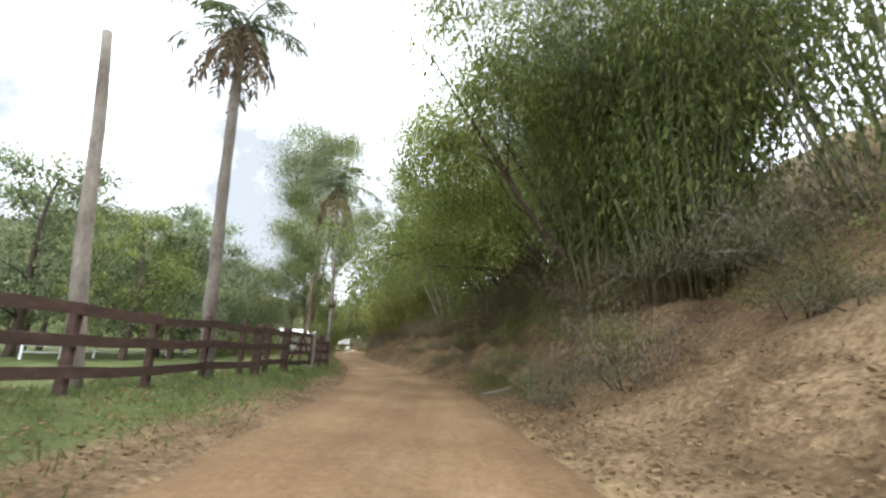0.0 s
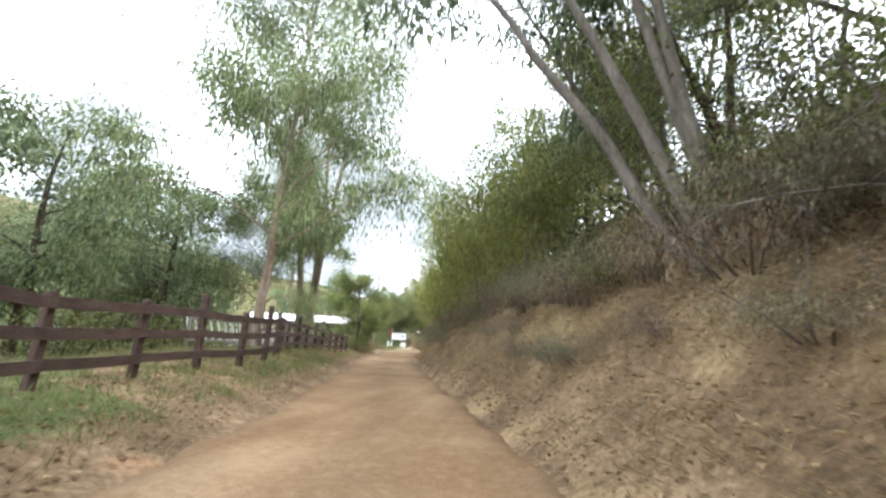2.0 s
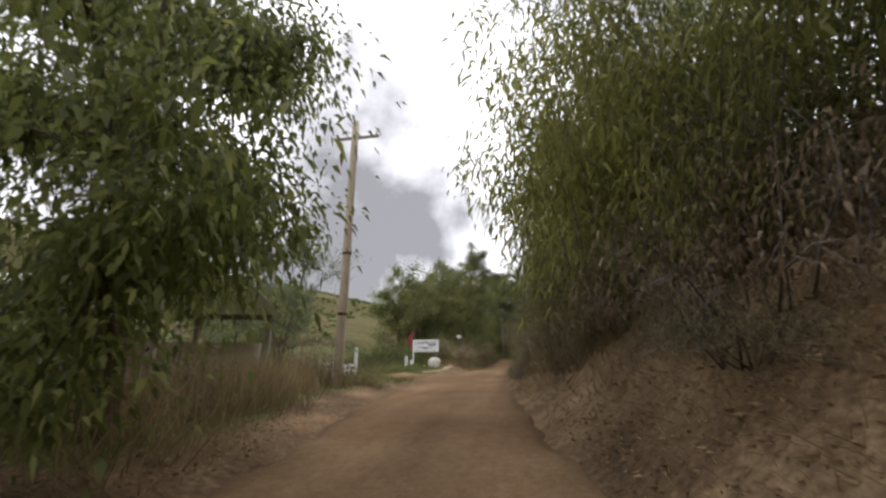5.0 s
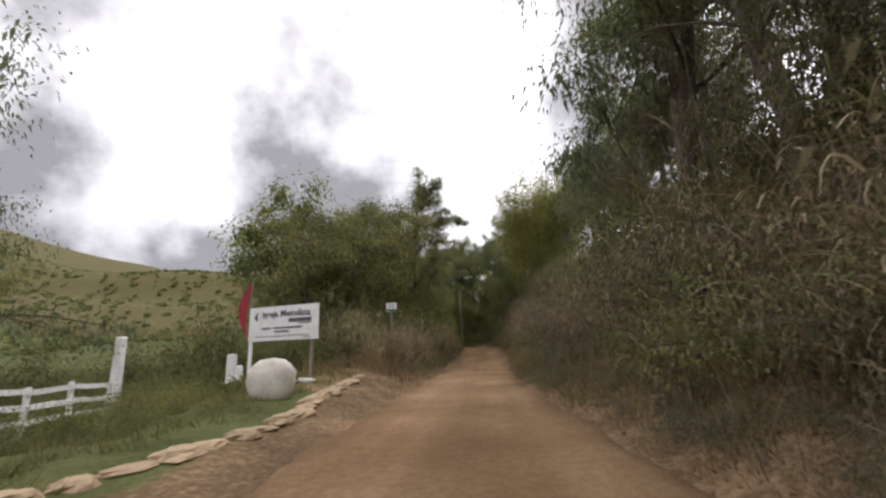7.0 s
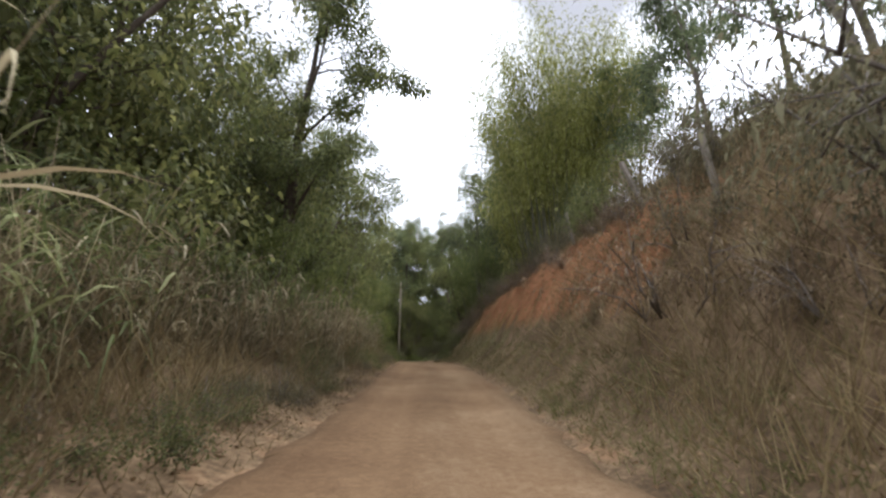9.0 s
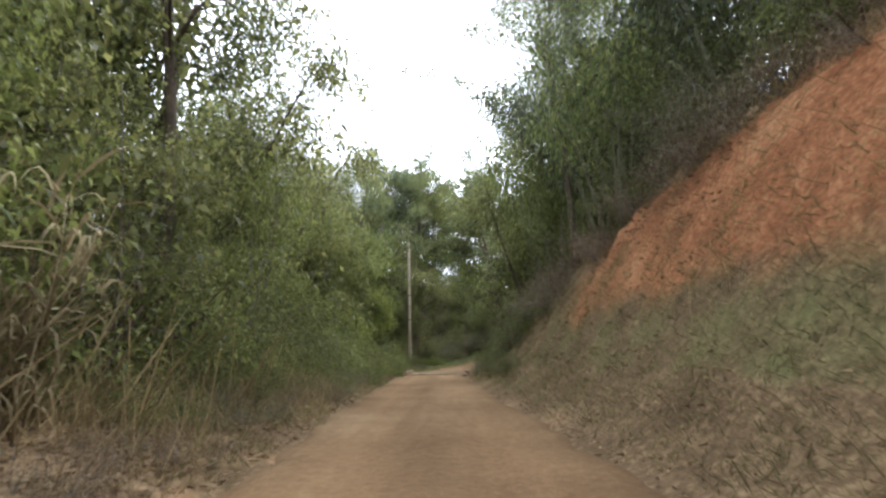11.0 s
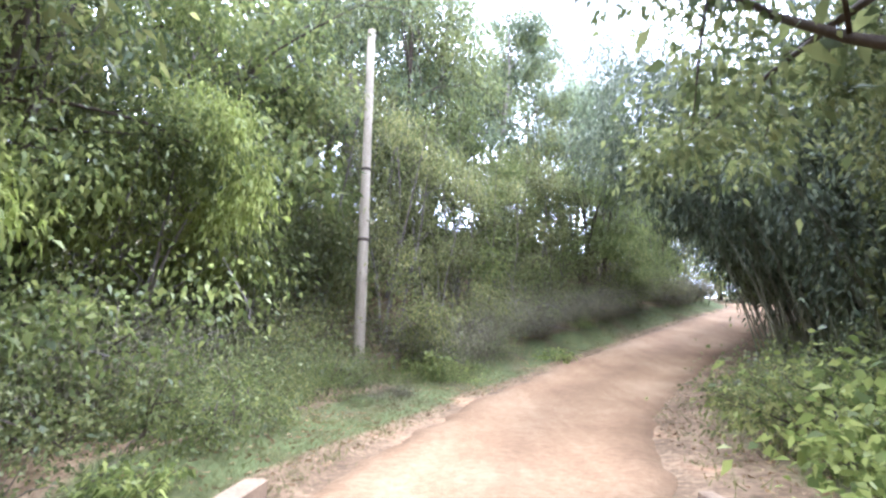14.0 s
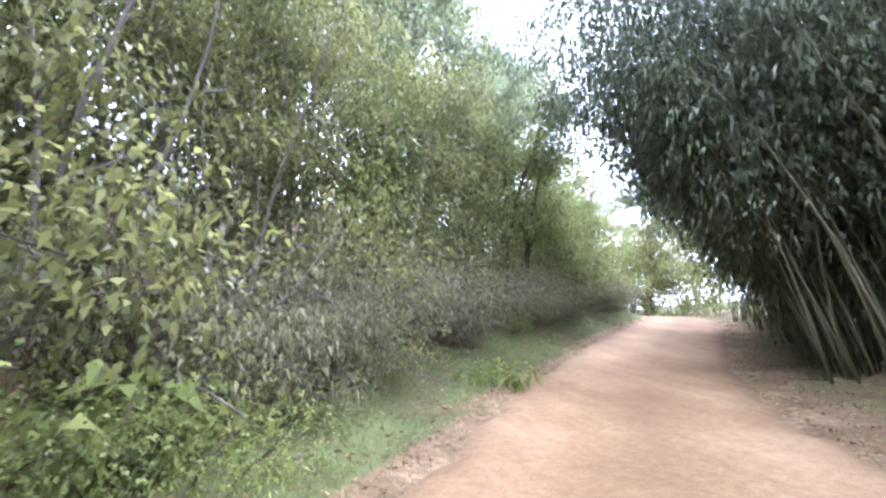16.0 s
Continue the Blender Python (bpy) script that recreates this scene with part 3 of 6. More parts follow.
def make_tree(seed, label, height, girth, fork, spread, bark, leafing, leaves, leaf, lean=(0, 0), stems=1, clump=0.9, droop=0.3, category="tree", limbs=9, upright=0.5, flare=0.12):
    """A tree: trunk with limbs, and a crown of single leaves in loose clumps at the limbs' ends. fork: share of the height at which limbs begin."""
    rng = np.random.default_rng(seed)
    pr = random.Random(seed)
    base = thing("tree", label, category)
    wood, ends = Shape(), []
    for s in range(stems):
        a = rng.uniform(0, 6.28)
        out = flare if stems > 1 else 0.0
        d = np.array([lean[0] + out * math.cos(a), lean[1] + out * math.sin(a), 1.0])
        top = height * rng.uniform(0.82, 0.95)
        trunk = curve_points((0.25 * (stems > 1) * math.cos(a) - lean[0] * 0.5, 0.25 * (stems > 1) * math.sin(a) - lean[1] * 0.5, -0.5), d, top, 10, 0.045, rng)
        k = 1 / math.sqrt(stems)
        radii = [girth * k * (1.2 if i == 0 else 1) * (1 - 0.085 * i) for i in range(11)]
        wood.tube(trunk, radii, 9, 0.07, pr)
        for j in range(max(3, limbs // stems)):
            f = fork + (0.97 - fork) * (j + rng.uniform(0, 0.8)) / max(3, limbs // stems)
            i = min(int(f * 10), 9)
            p = trunk[i] + (trunk[i + 1] - trunk[i]) * (f * 10 - i)
            w = rng.uniform(0, 6.28)
            dd = np.array([math.cos(w), math.sin(w), upright + rng.uniform(-0.2, 0.5)])
            ln = spread * (1.1 - 0.55 * (f - fork) / (1 - fork)) * rng.uniform(0.7, 1.1)
            arm = curve_points(p, dd, ln, 5, 0.16, rng, droop * 0.5)
            r0 = radii[i] * rng.uniform(0.3, 0.5)
            wood.tube(arm, [r0 * (1 - 0.16 * q) for q in range(6)], 5, 0.05, pr)
            ends += [arm[5], arm[4], arm[3] * 0.6 + arm[4] * 0.4]
            for q in (2, 3, 4):
                tw = curve_points(arm[q], np.array(arm[q] - arm[q - 1]) / ln * 5 + rng.normal(0, 0.7, 3), ln * 0.45, 3, 0.2, rng, droop * 0.4)
                wood.tube(tw, [r0 * 0.35, r0 * 0.25, r0 * 0.17, r0 * 0.08], 3)
                ends += [tw[3], tw[2]]
        ends += [trunk[10], trunk[10], trunk[9]]
    part("trunk", wood.mesh("trunk", bark, True), base)
    ends = np.array(ends)
    leaves, leaf = int(leaves * 1.7), (leaf[0] * 0.84, leaf[1] * 0.84)
    ci = rng.integers(0, len(ends), leaves)
    size = clump * rng.uniform(0.55, 1.25, len(ends))
    inner = rng.uniform(size=leaves) < 0.14
    off = np.clip(rng.normal(0, 0.42, (leaves, 3)), -0.85, 0.85) * (size[ci] * np.where(inner, 0.5, 1.0))[:, None]
    off[:, 2] *= 0.75
    pos = ends[ci] + off
    axis = off + rng.normal(0, 0.6, (leaves, 3)) * clump
    axis[:, 2] -= droop * clump
    big = np.where(inner, 1.5, 1.0)
    part("crown", leaf_mesh("crown", leafing, pos, axis, leaf[0] * big * rng.uniform(0.6, 1.3, leaves), leaf[1] * big * rng.uniform(0.7, 1.2, leaves), rng, droop), base)
    return base


def make_bush(seed, label, height, width, leafing, leaves, leaf, stems=9, droop=0.3, category="bush", bark=None):
    rng = np.random.default_rng(seed)
    pr = random.Random(seed)
    base = thing(category.split()[-1], label, category)
    wood, ends = Shape(), []
    for s in range(stems):
        a = rng.uniform(0, 6.28)
        d = np.array([math.cos(a) * 0.6, math.sin(a) * 0.6, 1.0])
        arm = curve_points((0.25 * width * math.cos(a), 0.25 * width * math.sin(a), -0.15), d, height * rng.uniform(0.6, 1.0), 6, 0.2, rng, droop * 0.6)
        r0 = 0.012 * height * rng.uniform(0.6, 1.2)
        wood.tube(arm[::2], [r0 * (1 - 0.26 * q) for q in range(4)], 3)
        ends += arm[2:]
        for q in (2, 3, 4):
            tw = curve_points(arm[q], rng.normal(0, 1, 3) + np.array([math.cos(a), math.sin(a), 0.3]), width * 0.3, 3, 0.25, rng, droop)
            wood.tube([tw[0], tw[2], tw[3]], [r0 * 0.5, r0 * 0.3, r0 * 0.15], 3)
            ends += tw[1:]
    tagged(part("branchwork", wood.mesh("branchwork", bark or BARK_BROWN, True), base), kind="stuff")
    ends = np.array(ends)
    leaves, leaf = int(leaves * 1.7), (leaf[0] * 0.84, leaf[1] * 0.84)
    ci = rng.integers(0, len(ends), leaves)
    inner = rng.uniform(size=leaves) < 0.12
    off = 0.08 * (height + width) * np.clip(rng.normal(0, 1, (leaves, 3)), -1.9, 1.9) * np.where(inner, 0.6, 1.0)[:, None]
    pos = ends[ci] + off
    pos[:, 2] = np.maximum(pos[:, 2], rng.uniform(0, 0.25, leaves) * height)
    axis = off + rng.normal(0, 0.35, (leaves, 3)) + np.array([0, 0, -droop * 0.3])
    big = np.where(inner, 1.5, 1.0)
    part("foliage", leaf_mesh("foliage", leafing, pos, axis, leaf[0] * big * rng.uniform(0.6, 1.3, leaves), leaf[1] * big * rng.uniform(0.7, 1.2, leaves), rng, droop), base)
    return base


def make_bamboo(seed, label, height, culms, foot, arch, leafing, leaves, leaf=(0.24, 0.04), bare=0.25, way=None):
    """A clump of arching culms with feathery leaves on their upper part. way: the direction towards which it leans, in radians."""
    rng = np.random.default_rng(seed)
    base = thing("bamboo", label, "bamboo")
    pos, axis = [], []
    per = leaves // culms
    for c in range(culms):
        a, r = rng.uniform(0, 6.28), foot * math.sqrt(rng.uniform(0, 1))
        root = np.array([r * math.cos(a), r * math.sin(a), -0.2])
        if way is not None:
            a = way + rng.normal(0, 0.9)
        d = np.array([math.cos(a) * (0.05 + 0.15 * r / foot), math.sin(a) * (0.05 + 0.15 * r / foot), 1.0])
        h = height * rng.uniform(0.72, 1.02) * (1.04 - 0.3 * r / foot)
        pts = [root]
        for i in range(9):
            d = d + np.array([math.cos(a), math.sin(a), 0]) * arch * 0.028 * i + rng.normal(0, 0.02, 3)
            d[2] -= arch * 0.02 * i
            d /= np.linalg.norm(d)
            pts.append(pts[-1] + d * h / 9)
        r0 = rng.uniform(0.016, 0.034)
        part("culm", Shape().tube(pts, [r0 * (1 - 0.095 * i) for i in range(10)], 5).mesh("culm", CULM, True), base)
        P = np.array(pts)
        f = bare * 9 + (9 - bare * 9) * rng.uniform(0, 1, per) ** 0.8
        i = np.minimum(f.astype(int), 8)
        q = P[i] + (P[i + 1] - P[i]) * (f - i)[:, None]
        k = rng.integers(0, 14, per)
        tuft = np.clip(rng.normal(0, 0.55, (14, 3)), -1.0, 1.0) * (0.32 + 0.034 * height)
        o = tuft[k] + np.clip(rng.normal(0, 0.22, (per, 3)), -0.45, 0.45)
        pos.append(q + o)
        axis.append(tuft[k] * 0.6 + np.array([0, 0, -0.5]) + rng.normal(0, 0.35, (per, 3)))
    pos, axis = np.concatenate(pos), np.concatenate(axis)
    n = len(pos)
    part("foliage", leaf_mesh("foliage", leafing, pos, axis, leaf[0] * rng.uniform(0.6, 1.3, n), leaf[1] * rng.uniform(0.8, 1.5, n), rng, 0.4), base)
    return base


def strip_mesh(name, material, base, axis, length, width, droop, rng, seg=4):
    """Long arching leaf blades, each a tapering strip."""
    n = len(base)
    axis = axis / np.maximum(np.linalg.norm(axis, axis=1, keepdims=True), 1e-6)
    side = np.cross(axis, np.array([0, 0, 1.0]) + rng.normal(0, 0.35, (n, 3)))
    side /= np.maximum(np.linalg.norm(side, axis=1, keepdims=True), 1e-6)
    length, width, droop = (np.broadcast_to(q, n)[:, None] for q in (length, width, droop))
    rows = []
    for i in range(seg + 1):
        f = i / seg
        c = base + axis * length * f * (1 - 0.25 * droop * f)
        c = c - np.array([0, 0, 1.0]) * droop * length * f ** 2.2
        w = width * 0.5 * (0.55 + 1.2 * f if f < 0.35 else max(0.06, 1.45 * (1 - f)))
        rows += [c - side * w, c + side * w]
    v = np.stack(rows, 1).reshape(-1, 3)
    k = 2 * (seg + 1)
    quad = np.concatenate([[2 * i, 2 * i + 1, 2 * i + 3, 2 * i + 2] for i in range(seg)])
    loops = (np.arange(n)[:, None] * k + quad[None, :]).ravel()
    me = bpy.data.meshes.new(name)
    me.vertices.add(len(v))
    me.vertices.foreach_set("co", v.astype(np.float32).ravel())
    me.loops.add(len(loops))
    me.loops.foreach_set("vertex_index", loops.astype(np.int32))
    me.polygons.add(n * seg)
    me.polygons.foreach_set("loop_start", np.arange(0, len(loops), 4, dtype=np.int32))
    me.update(calc_edges=True)
    me.materials.append(material)
    return me


def make_cane(seed, label, height, stalks, leafing, per=7, foot=0.45):
    """A clump of tall cane grass: thin stalks with long leaves that arch over and hang."""
    rng = np.random.default_rng(seed)
    base = thing("cane_clump", label, "cane grass")
    wood, pos, axis = Shape(), [], []
    for c in range(stalks):
        a, r = rng.uniform(0, 6.28), foot * math.sqrt(rng.uniform())
        lean = rng.normal(0, 0.16, 2) + 0.25 * r * np.array([math.cos(a), math.sin(a)])
        pts = curve_points((r * math.cos(a), r * math.sin(a), -0.15), (lean[0], lean[1], 1), height * rng.uniform(0.5, 1.0), 5, 0.07, rng, 0.12)
        wood.tube(pts, [0.012, 0.011, 0.01, 0.008, 0.006, 0.003], 3)
        P = np.array(pts)
        f = rng.uniform(0.4, 4.99, per)
        i = f.astype(int)
        pos.append(P[i] + (P[i + 1] - P[i]) * (f - i)[:, None])
        w = rng.uniform(0, 6.28, per)
        axis.append(np.stack([np.cos(w), np.sin(w), rng.uniform(0.3, 1.9, per)], -1))
    tagged(part("stem", wood.mesh("stem", CANE_LEAF, True), base), kind="stuff")
    pos, axis = np.concatenate(pos), np.concatenate(axis)
    n = len(pos)
    tagged(part("leafage", strip_mesh("leafage", leafing, pos, axis, height * rng.uniform(0.2, 0.42, n), rng.uniform(0.022, 0.045, n), rng.uniform(0.3, 1.0, n), rng), base), kind="stuff")
    return base


def make_sweeper(seed, label, limbs, reach, girth, bark, leafing, leaves, leaf):
    """A tree rooted on a bank whose long limbs sweep sideways (towards -x) over the road."""
    rng = np.random.default_rng(seed)
    pr = random.Random(seed)
    base = thing("tree", label, "tree")
    ends = []
    for k in range(3):
        stem = curve_points((0.5 - 0.35 * k, 0.3 * k - 0.3, -2.2), (-0.12 + 0.1 * k, 0.1 - 0.1 * k, 1), 2.3, 5, 0.06, rng)
        part("trunk", Shape().tube(stem, [girth * (0.9 - 0.05 * q) for q in range(6)], 8, 0.07, pr).mesh("trunk", bark, True), base)
    for j in range(limbs):
        up = 0.3 + 1.3 * (j / max(1, limbs - 1)) ** 1.4
        d = (-1.0, rng.uniform(-0.05, 0.6), up)
        ln = reach * rng.uniform(0.75, 1.05)
        arm = curve_points((rng.uniform(-0.3, 0.3), rng.uniform(-0.4, 0.4), -0.4), d, ln, 10, 0.1, rng, 0.45)
        g = girth * rng.uniform(0.65, 1.1)
        limb = part("limb", Shape().tube(arm, [g * (1 - 0.088 * q) for q in range(11)], 8, 0.06, pr).mesh("limb", bark, True), base)
        twigs = Shape()
        for q in range(3, 11):
            for _ in range(2):
                dd = (arm[q] - arm[q - 1]) / ln * 10 + rng.normal(0, 0.75, 3) + np.array([0, 0, 0.25])
                tw = curve_points(arm[q], dd, rng.uniform(0.9, 2.3), 4, 0.2, rng, 0.3)
                twigs.tube(tw, [g * 0.22, g * 0.17, g * 0.12, g * 0.08, g * 0.04], 4)
                ends += tw[1:]
        tagged(part("twig_spray", twigs.mesh("twig_spray", bark, True), limb), kind="stuff")
    ends = np.array(ends)
    ci = rng.integers(0, len(ends), leaves)
    off = np.clip(rng.normal(0, 0.34, (leaves, 3)), -0.8, 0.8)
    axis = off + rng.normal(0, 0.4, (leaves, 3)) - np.array([0, 0, 0.25])
    part("crown", leaf_mesh("crown", leafing, ends[ci] + off, axis, leaf[0] * rng.uniform(0.6, 1.3, leaves), leaf[1] * rng.uniform(0.7, 1.2, leaves), rng, 0.4), base)
    return base


def make_palm(seed, label, height, girth, fronds=15, length=2.8, lean=(0.05, 0), skirt=0.4, collar=None):
    rng = np.random.default_rng(seed)
    pr = random.Random(seed)
    base = thing("palm", label, "palm tree")
    pts = curve_points((0, 0, -0.3), (lean[0], lean[1], 1), height, 14, 0.012, rng)
    sh = Shape()
    sh.tube(pts, [girth * (1.25 if i == 0 else 1 - 0.02 * i + (0.05 if i % 2 else 0)) for i in range(15)], 10, 0.06, pr)
    trunk = part("trunk", sh.mesh("trunk", BARK_GREY, True), base)
    if collar:
        at = (collar + 0.3) / height * 14
        i = int(at)
        ring = pts[i] + (pts[i + 1] - pts[i]) * (at - i)
        c = Shape()
        for k in range(14):
            w = 6.28 * k / 14
            p = ring + np.array([math.cos(w), math.sin(w), 0]) * girth * 0.85
            c.tube([p, p + np.array([math.cos(w) * 0.05, math.sin(w) * 0.05, 0.08]), p + np.array([math.cos(w) * 0.07, math.sin(w) * 0.07, 0.19]), p + np.array([math.cos(w) * 0.03, math.sin(w) * 0.03, 0.26])], [0.03, 0.05, 0.05, 0.02], 5, 0.25, pr)
        part("collar", c.mesh("collar", BARK_BROWN, True), base, "dark ring of old fern roots")
    top = pts[-1]
    for k in range(fronds):
        dead = k < fronds * skirt
        w = 2.4 * k + rng.uniform(-0.3, 0.3)
        up = rng.uniform(-1.3, -0.5) if dead else rng.uniform(-0.1, 1.3)
        arm = curve_points(top, (math.cos(w), math.sin(w), up), length * rng.uniform(0.75, 1.1), 8, 0.03, rng, 1.1 if not dead else 1.5)
        P = np.array(arm)
        n = 90
        f = rng.uniform(0.5, 7.99, n)
        i = f.astype(int)
        q = P[i] + (P[i + 1] - P[i]) * (f - i)[:, None]
        t = P[i + 1] - P[i]
        s = np.cross(t, (0, 0, 1.0))
        s /= np.maximum(np.linalg.norm(s, axis=1, keepdims=True), 1e-6)
        ax = s * np.where(rng.uniform(size=n) < 0.5, 1, -1)[:, None] + t / np.linalg.norm(t, axis=1, keepdims=True) * 0.6 + rng.normal(0, 0.12, (n, 3)) - np.array([0, 0, 0.25])
        rib = Shape().tube(arm, [0.035 * (1 - 0.1 * j) for j in range(9)], 4)
        rib_ob = part("frond", rib.mesh("frond", LEAF_DRY if dead else LEAF_GREY), base, "brown hanging dead frond" if dead else "")
        tagged(part("leafage", leaf_mesh("leafage", LEAF_DRY if dead else LEAF_GREY, q, ax, (0.55 if not dead else 0.4) * (1 - 0.06 * np.abs(f - 3.5)), 0.05, rng, 0.3), rib_ob), kind="stuff")
    return base


def scatter(n, y0, y1, d0, d1, rng):
    """Places between two distances from the road's middle."""
    y = rng.uniform(y0, y1, n)
    d = rng.uniform(d0, d1, n)
    slope = road_x(y + 0.5) - road_x(y - 0.5)
    x = road_x(y) + d * np.sqrt(1 + slope ** 2)
    return x, y


def blades(name, label, material, n, y0, y1, d0, d1, height, width, seed, lean=0.35, clumps=0, category="grass", keep=None):
    """Upright blades on the ground, in tufts."""
    rng = np.random.default_rng(seed)
    if clumps:
        cx, cy = scatter(clumps, y0, y1, d0, d1, rng)
        k = rng.integers(0, clumps, n)
        spread = 0.12 + 0.10 * height
        x, y = cx[k] + rng.normal(0, spread, n), cy[k] + rng.normal(0, spread, n)
        tall = rng.uniform(0.5, 1.25, clumps)[k]
        sway = (rng.normal(0, lean * 0.9, (clumps, 3)))[k]
    else:
        tall, sway = 1.0, 0.0
        x, y = scatter(n, y0, y1, d0, d1, rng)
    z = land(x, y) - 0.02
    base = np.stack([x, y, z], -1)
    axis = rng.normal(0, lean, (n, 3)) + sway
    axis[:, 2] = 1
    me = leaf_mesh(name, material, base, axis, tall * height * rng.uniform(0.45, 1.15, n), width * rng.uniform(0.7, 1.3, n), rng, 0.22, True)
    return tagged(new(name, me), label, category, kind="stuff")


def litter(name, label, material, n, y0, y1, d0, d1, size, seed, category="leaf litter"):
    rng = np.random.default_rng(seed)
    x, y = scatter(n, y0, y1, d0, d1, rng)
    base = np.stack([x, y, land(x, y) + 0.015], -1)
    axis = rng.normal(0, 1, (n, 3))
    axis[:, 2] = np.abs(axis[:, 2]) * 0.12
    me = leaf_mesh(name, material, base, axis, size * rng.uniform(0.5, 1.4, n), size * 0.5 * rng.uniform(0.6, 1.3, n), rng, 0.1, True)
    return tagged(new(name, me), label, category, kind="stuff")


def put(source, x, y, scale=1.0, turn=0.0, sink=0.0, tilt=(0, 0), first=set()):
    """The thing itself at its first place, copies of it after that."""
    m = pose(x, y, land_z(x, y) - sink, tilt[0], tilt[1], turn) @ Matrix.Scale(scale, 4)
    if source.name not in first:
        first.add(source.name)
        source.matrix_basis = m
        return source
    return copy_thing(source, m @ Matrix.Scale(1 / source.scale[0], 4))


MIDDLE = np.stack([road_x(np.arange(-30, 230, 0.5)), np.arange(-30, 230, 0.5)], -1)


def clear_of_road(x, y, least):
    """Moves a place away from the road until it is at least that far from its middle."""
    for _ in range(6):
        away = np.array([x, y]) - MIDDLE
        dist = np.hypot(*away.T)
        k = int(dist.argmin())
        if dist[k] >= least:
            break
        x, y = MIDDLE[k] + away[k] / max(dist[k], 0.1) * (least + 0.05)
    return float(x), float(y)


def beside(y, d):
    slope = float(road_x(y + 0.5) - road_x(y - 0.5))
    return float(road_x(y)) + d * math.sqrt(1 + slope * slope), y


# ---- plants by kind ----
ROUND = [make_tree(11 + i, "broad leafy tree with a dense rounded green crown", 10, 0.24, 0.15, 4.2, BARK_BROWN, (LEAF_MID, LEAF_OLIVE)[i], 4600, (0.2, 0.12), clump=1.15, limbs=13) for i in range(2)]
DARK = [make_tree(21 + i, "tall dark-leaved forest tree beside the dirt road", 12, 0.2, 0.22, 3.6, BARK_BROWN, (LEAF_DARK, LEAF_OLIVE)[i], 4400, (0.19, 0.09), clump=1.1, limbs=13) for i in range(2)]
FAR = make_tree(19, "leafy tree on the far side of the pasture", 10, 0.24, 0.12, 4.2, BARK_BROWN, LEAF_PALE, 6000, (0.22, 0.125), clump=1.25, limbs=14)
AIRY = [make_tree(31 + i, "slender forest tree with thin open foliage", 13, 0.14, 0.3, 3.2, BARK_GREY, LEAF_GREY, 3400, (0.193, 0.084), clump=0.85, limbs=12, droop=0.6) for i in range(2)]
GUM = [make_tree(41 + i, "tall gum tree with pale peeling bark and drooping leaves", 19, 0.15, 0.2, 4.7, BARK_PEEL, LEAF_GUM, 44000, (0.13, 0.05), clump=2.0, limbs=30, droop=0.9, upright=0.8) for i in range(2)]
GUM3 = make_tree(51, "gum tree with three pale stems rising from one foot", 19, 0.42, 0.28, 3.6, BARK_PEEL, LEAF_GUM, 12000, (0.15, 0.06), stems=3, clump=1.1, limbs=18, droop=0.9, upright=0.9, flare=0.04)
LEAN = make_tree(55, "tree on the bank with long limbs leaning over the road", 10, 0.2, 0.25, 3.8, BARK_BROWN, LEAF_BRIGHT, 13000, (0.115, 0.06), lean=(-0.65, 0.15), stems=3, clump=1.15, limbs=18, droop=0.5)
PALE = make_tree(57, "leaning pale-barked trees growing from the bank", 12, 0.24, 0.45, 3.0, BARK_GREY, LEAF_GREY, 4000, (0.187, 0.073), lean=(-0.42, 0.1), stems=4, clump=0.9, limbs=16, droop=0.7)
LIMBED = make_tree(59, "dark forest tree with heavy spreading limbs", 14, 0.32, 0.35, 4.6, BARK_BROWN, LEAF_DARK, 14000, (0.15, 0.08), lean=(-0.12, 0.05), clump=1.0, limbs=11, droop=0.3, upright=0.7)
BUSH = [make_bush(61 + i, "leafy green roadside bush", 2.4, 2.6, (LEAF_MID, LEAF_OLIVE)[i], 1800, (0.105, 0.06)) for i in range(2)]
BUSHD = [make_bush(71 + i, "dark dense undergrowth bush", 2.8, 2.8, LEAF_DARK, 1800, (0.127, 0.073), category="shrub") for i in range(2)]
BUSHB = [make_bush(81 + i, "bright green broad-leaved bush", 1.6, 1.8, LEAF_BRIGHT, 1000, (0.165, 0.095)) for i in range(2)]
BUSHX = [make_bush(91 + i, "dry brown tangle of brush on the bank", 1.9, 2.4, LEAF_DRY, 1500, (0.105, 0.03), stems=18, droop=0.7, bark=BARK_GREY, category="dry brush") for i in range(2)]
BAMBOO = [make_bamboo(101 + i, "dense green bamboo clump arching over the road", 11.5, 32, 1.2, 0.8, LEAF_BAMBOO, 10500, (0.2, 0.042), bare=0.08) for i in range(2)]
BAMGOLD = make_bamboo(111, "golden-leaved bamboo clump on the bank", 7.5, 26, 0.9, 0.5, LEAF_GOLD, 6500, (0.26, 0.05), bare=0.15)
BAMTALL = make_bamboo(112, "tall rounded golden bamboo clump on the red bank", 15.5, 90, 2.1, 0.28, LEAF_GOLD, 80000, (0.22, 0.046), bare=0.26)
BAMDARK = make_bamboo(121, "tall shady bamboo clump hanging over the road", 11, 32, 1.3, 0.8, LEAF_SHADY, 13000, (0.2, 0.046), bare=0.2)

THICK = [make_tree(131 + i, "many-stemmed thicket tree leafy down to the ground", 9.0, 0.10, 0.05, 2.7, BARK_GREY, (LEAF_MID, LEAF_OLIVE)[i], 3800, (0.127, 0.069), stems=3, clump=0.95, limbs=21, droop=0.5, upright=0.4) for i in range(2)]

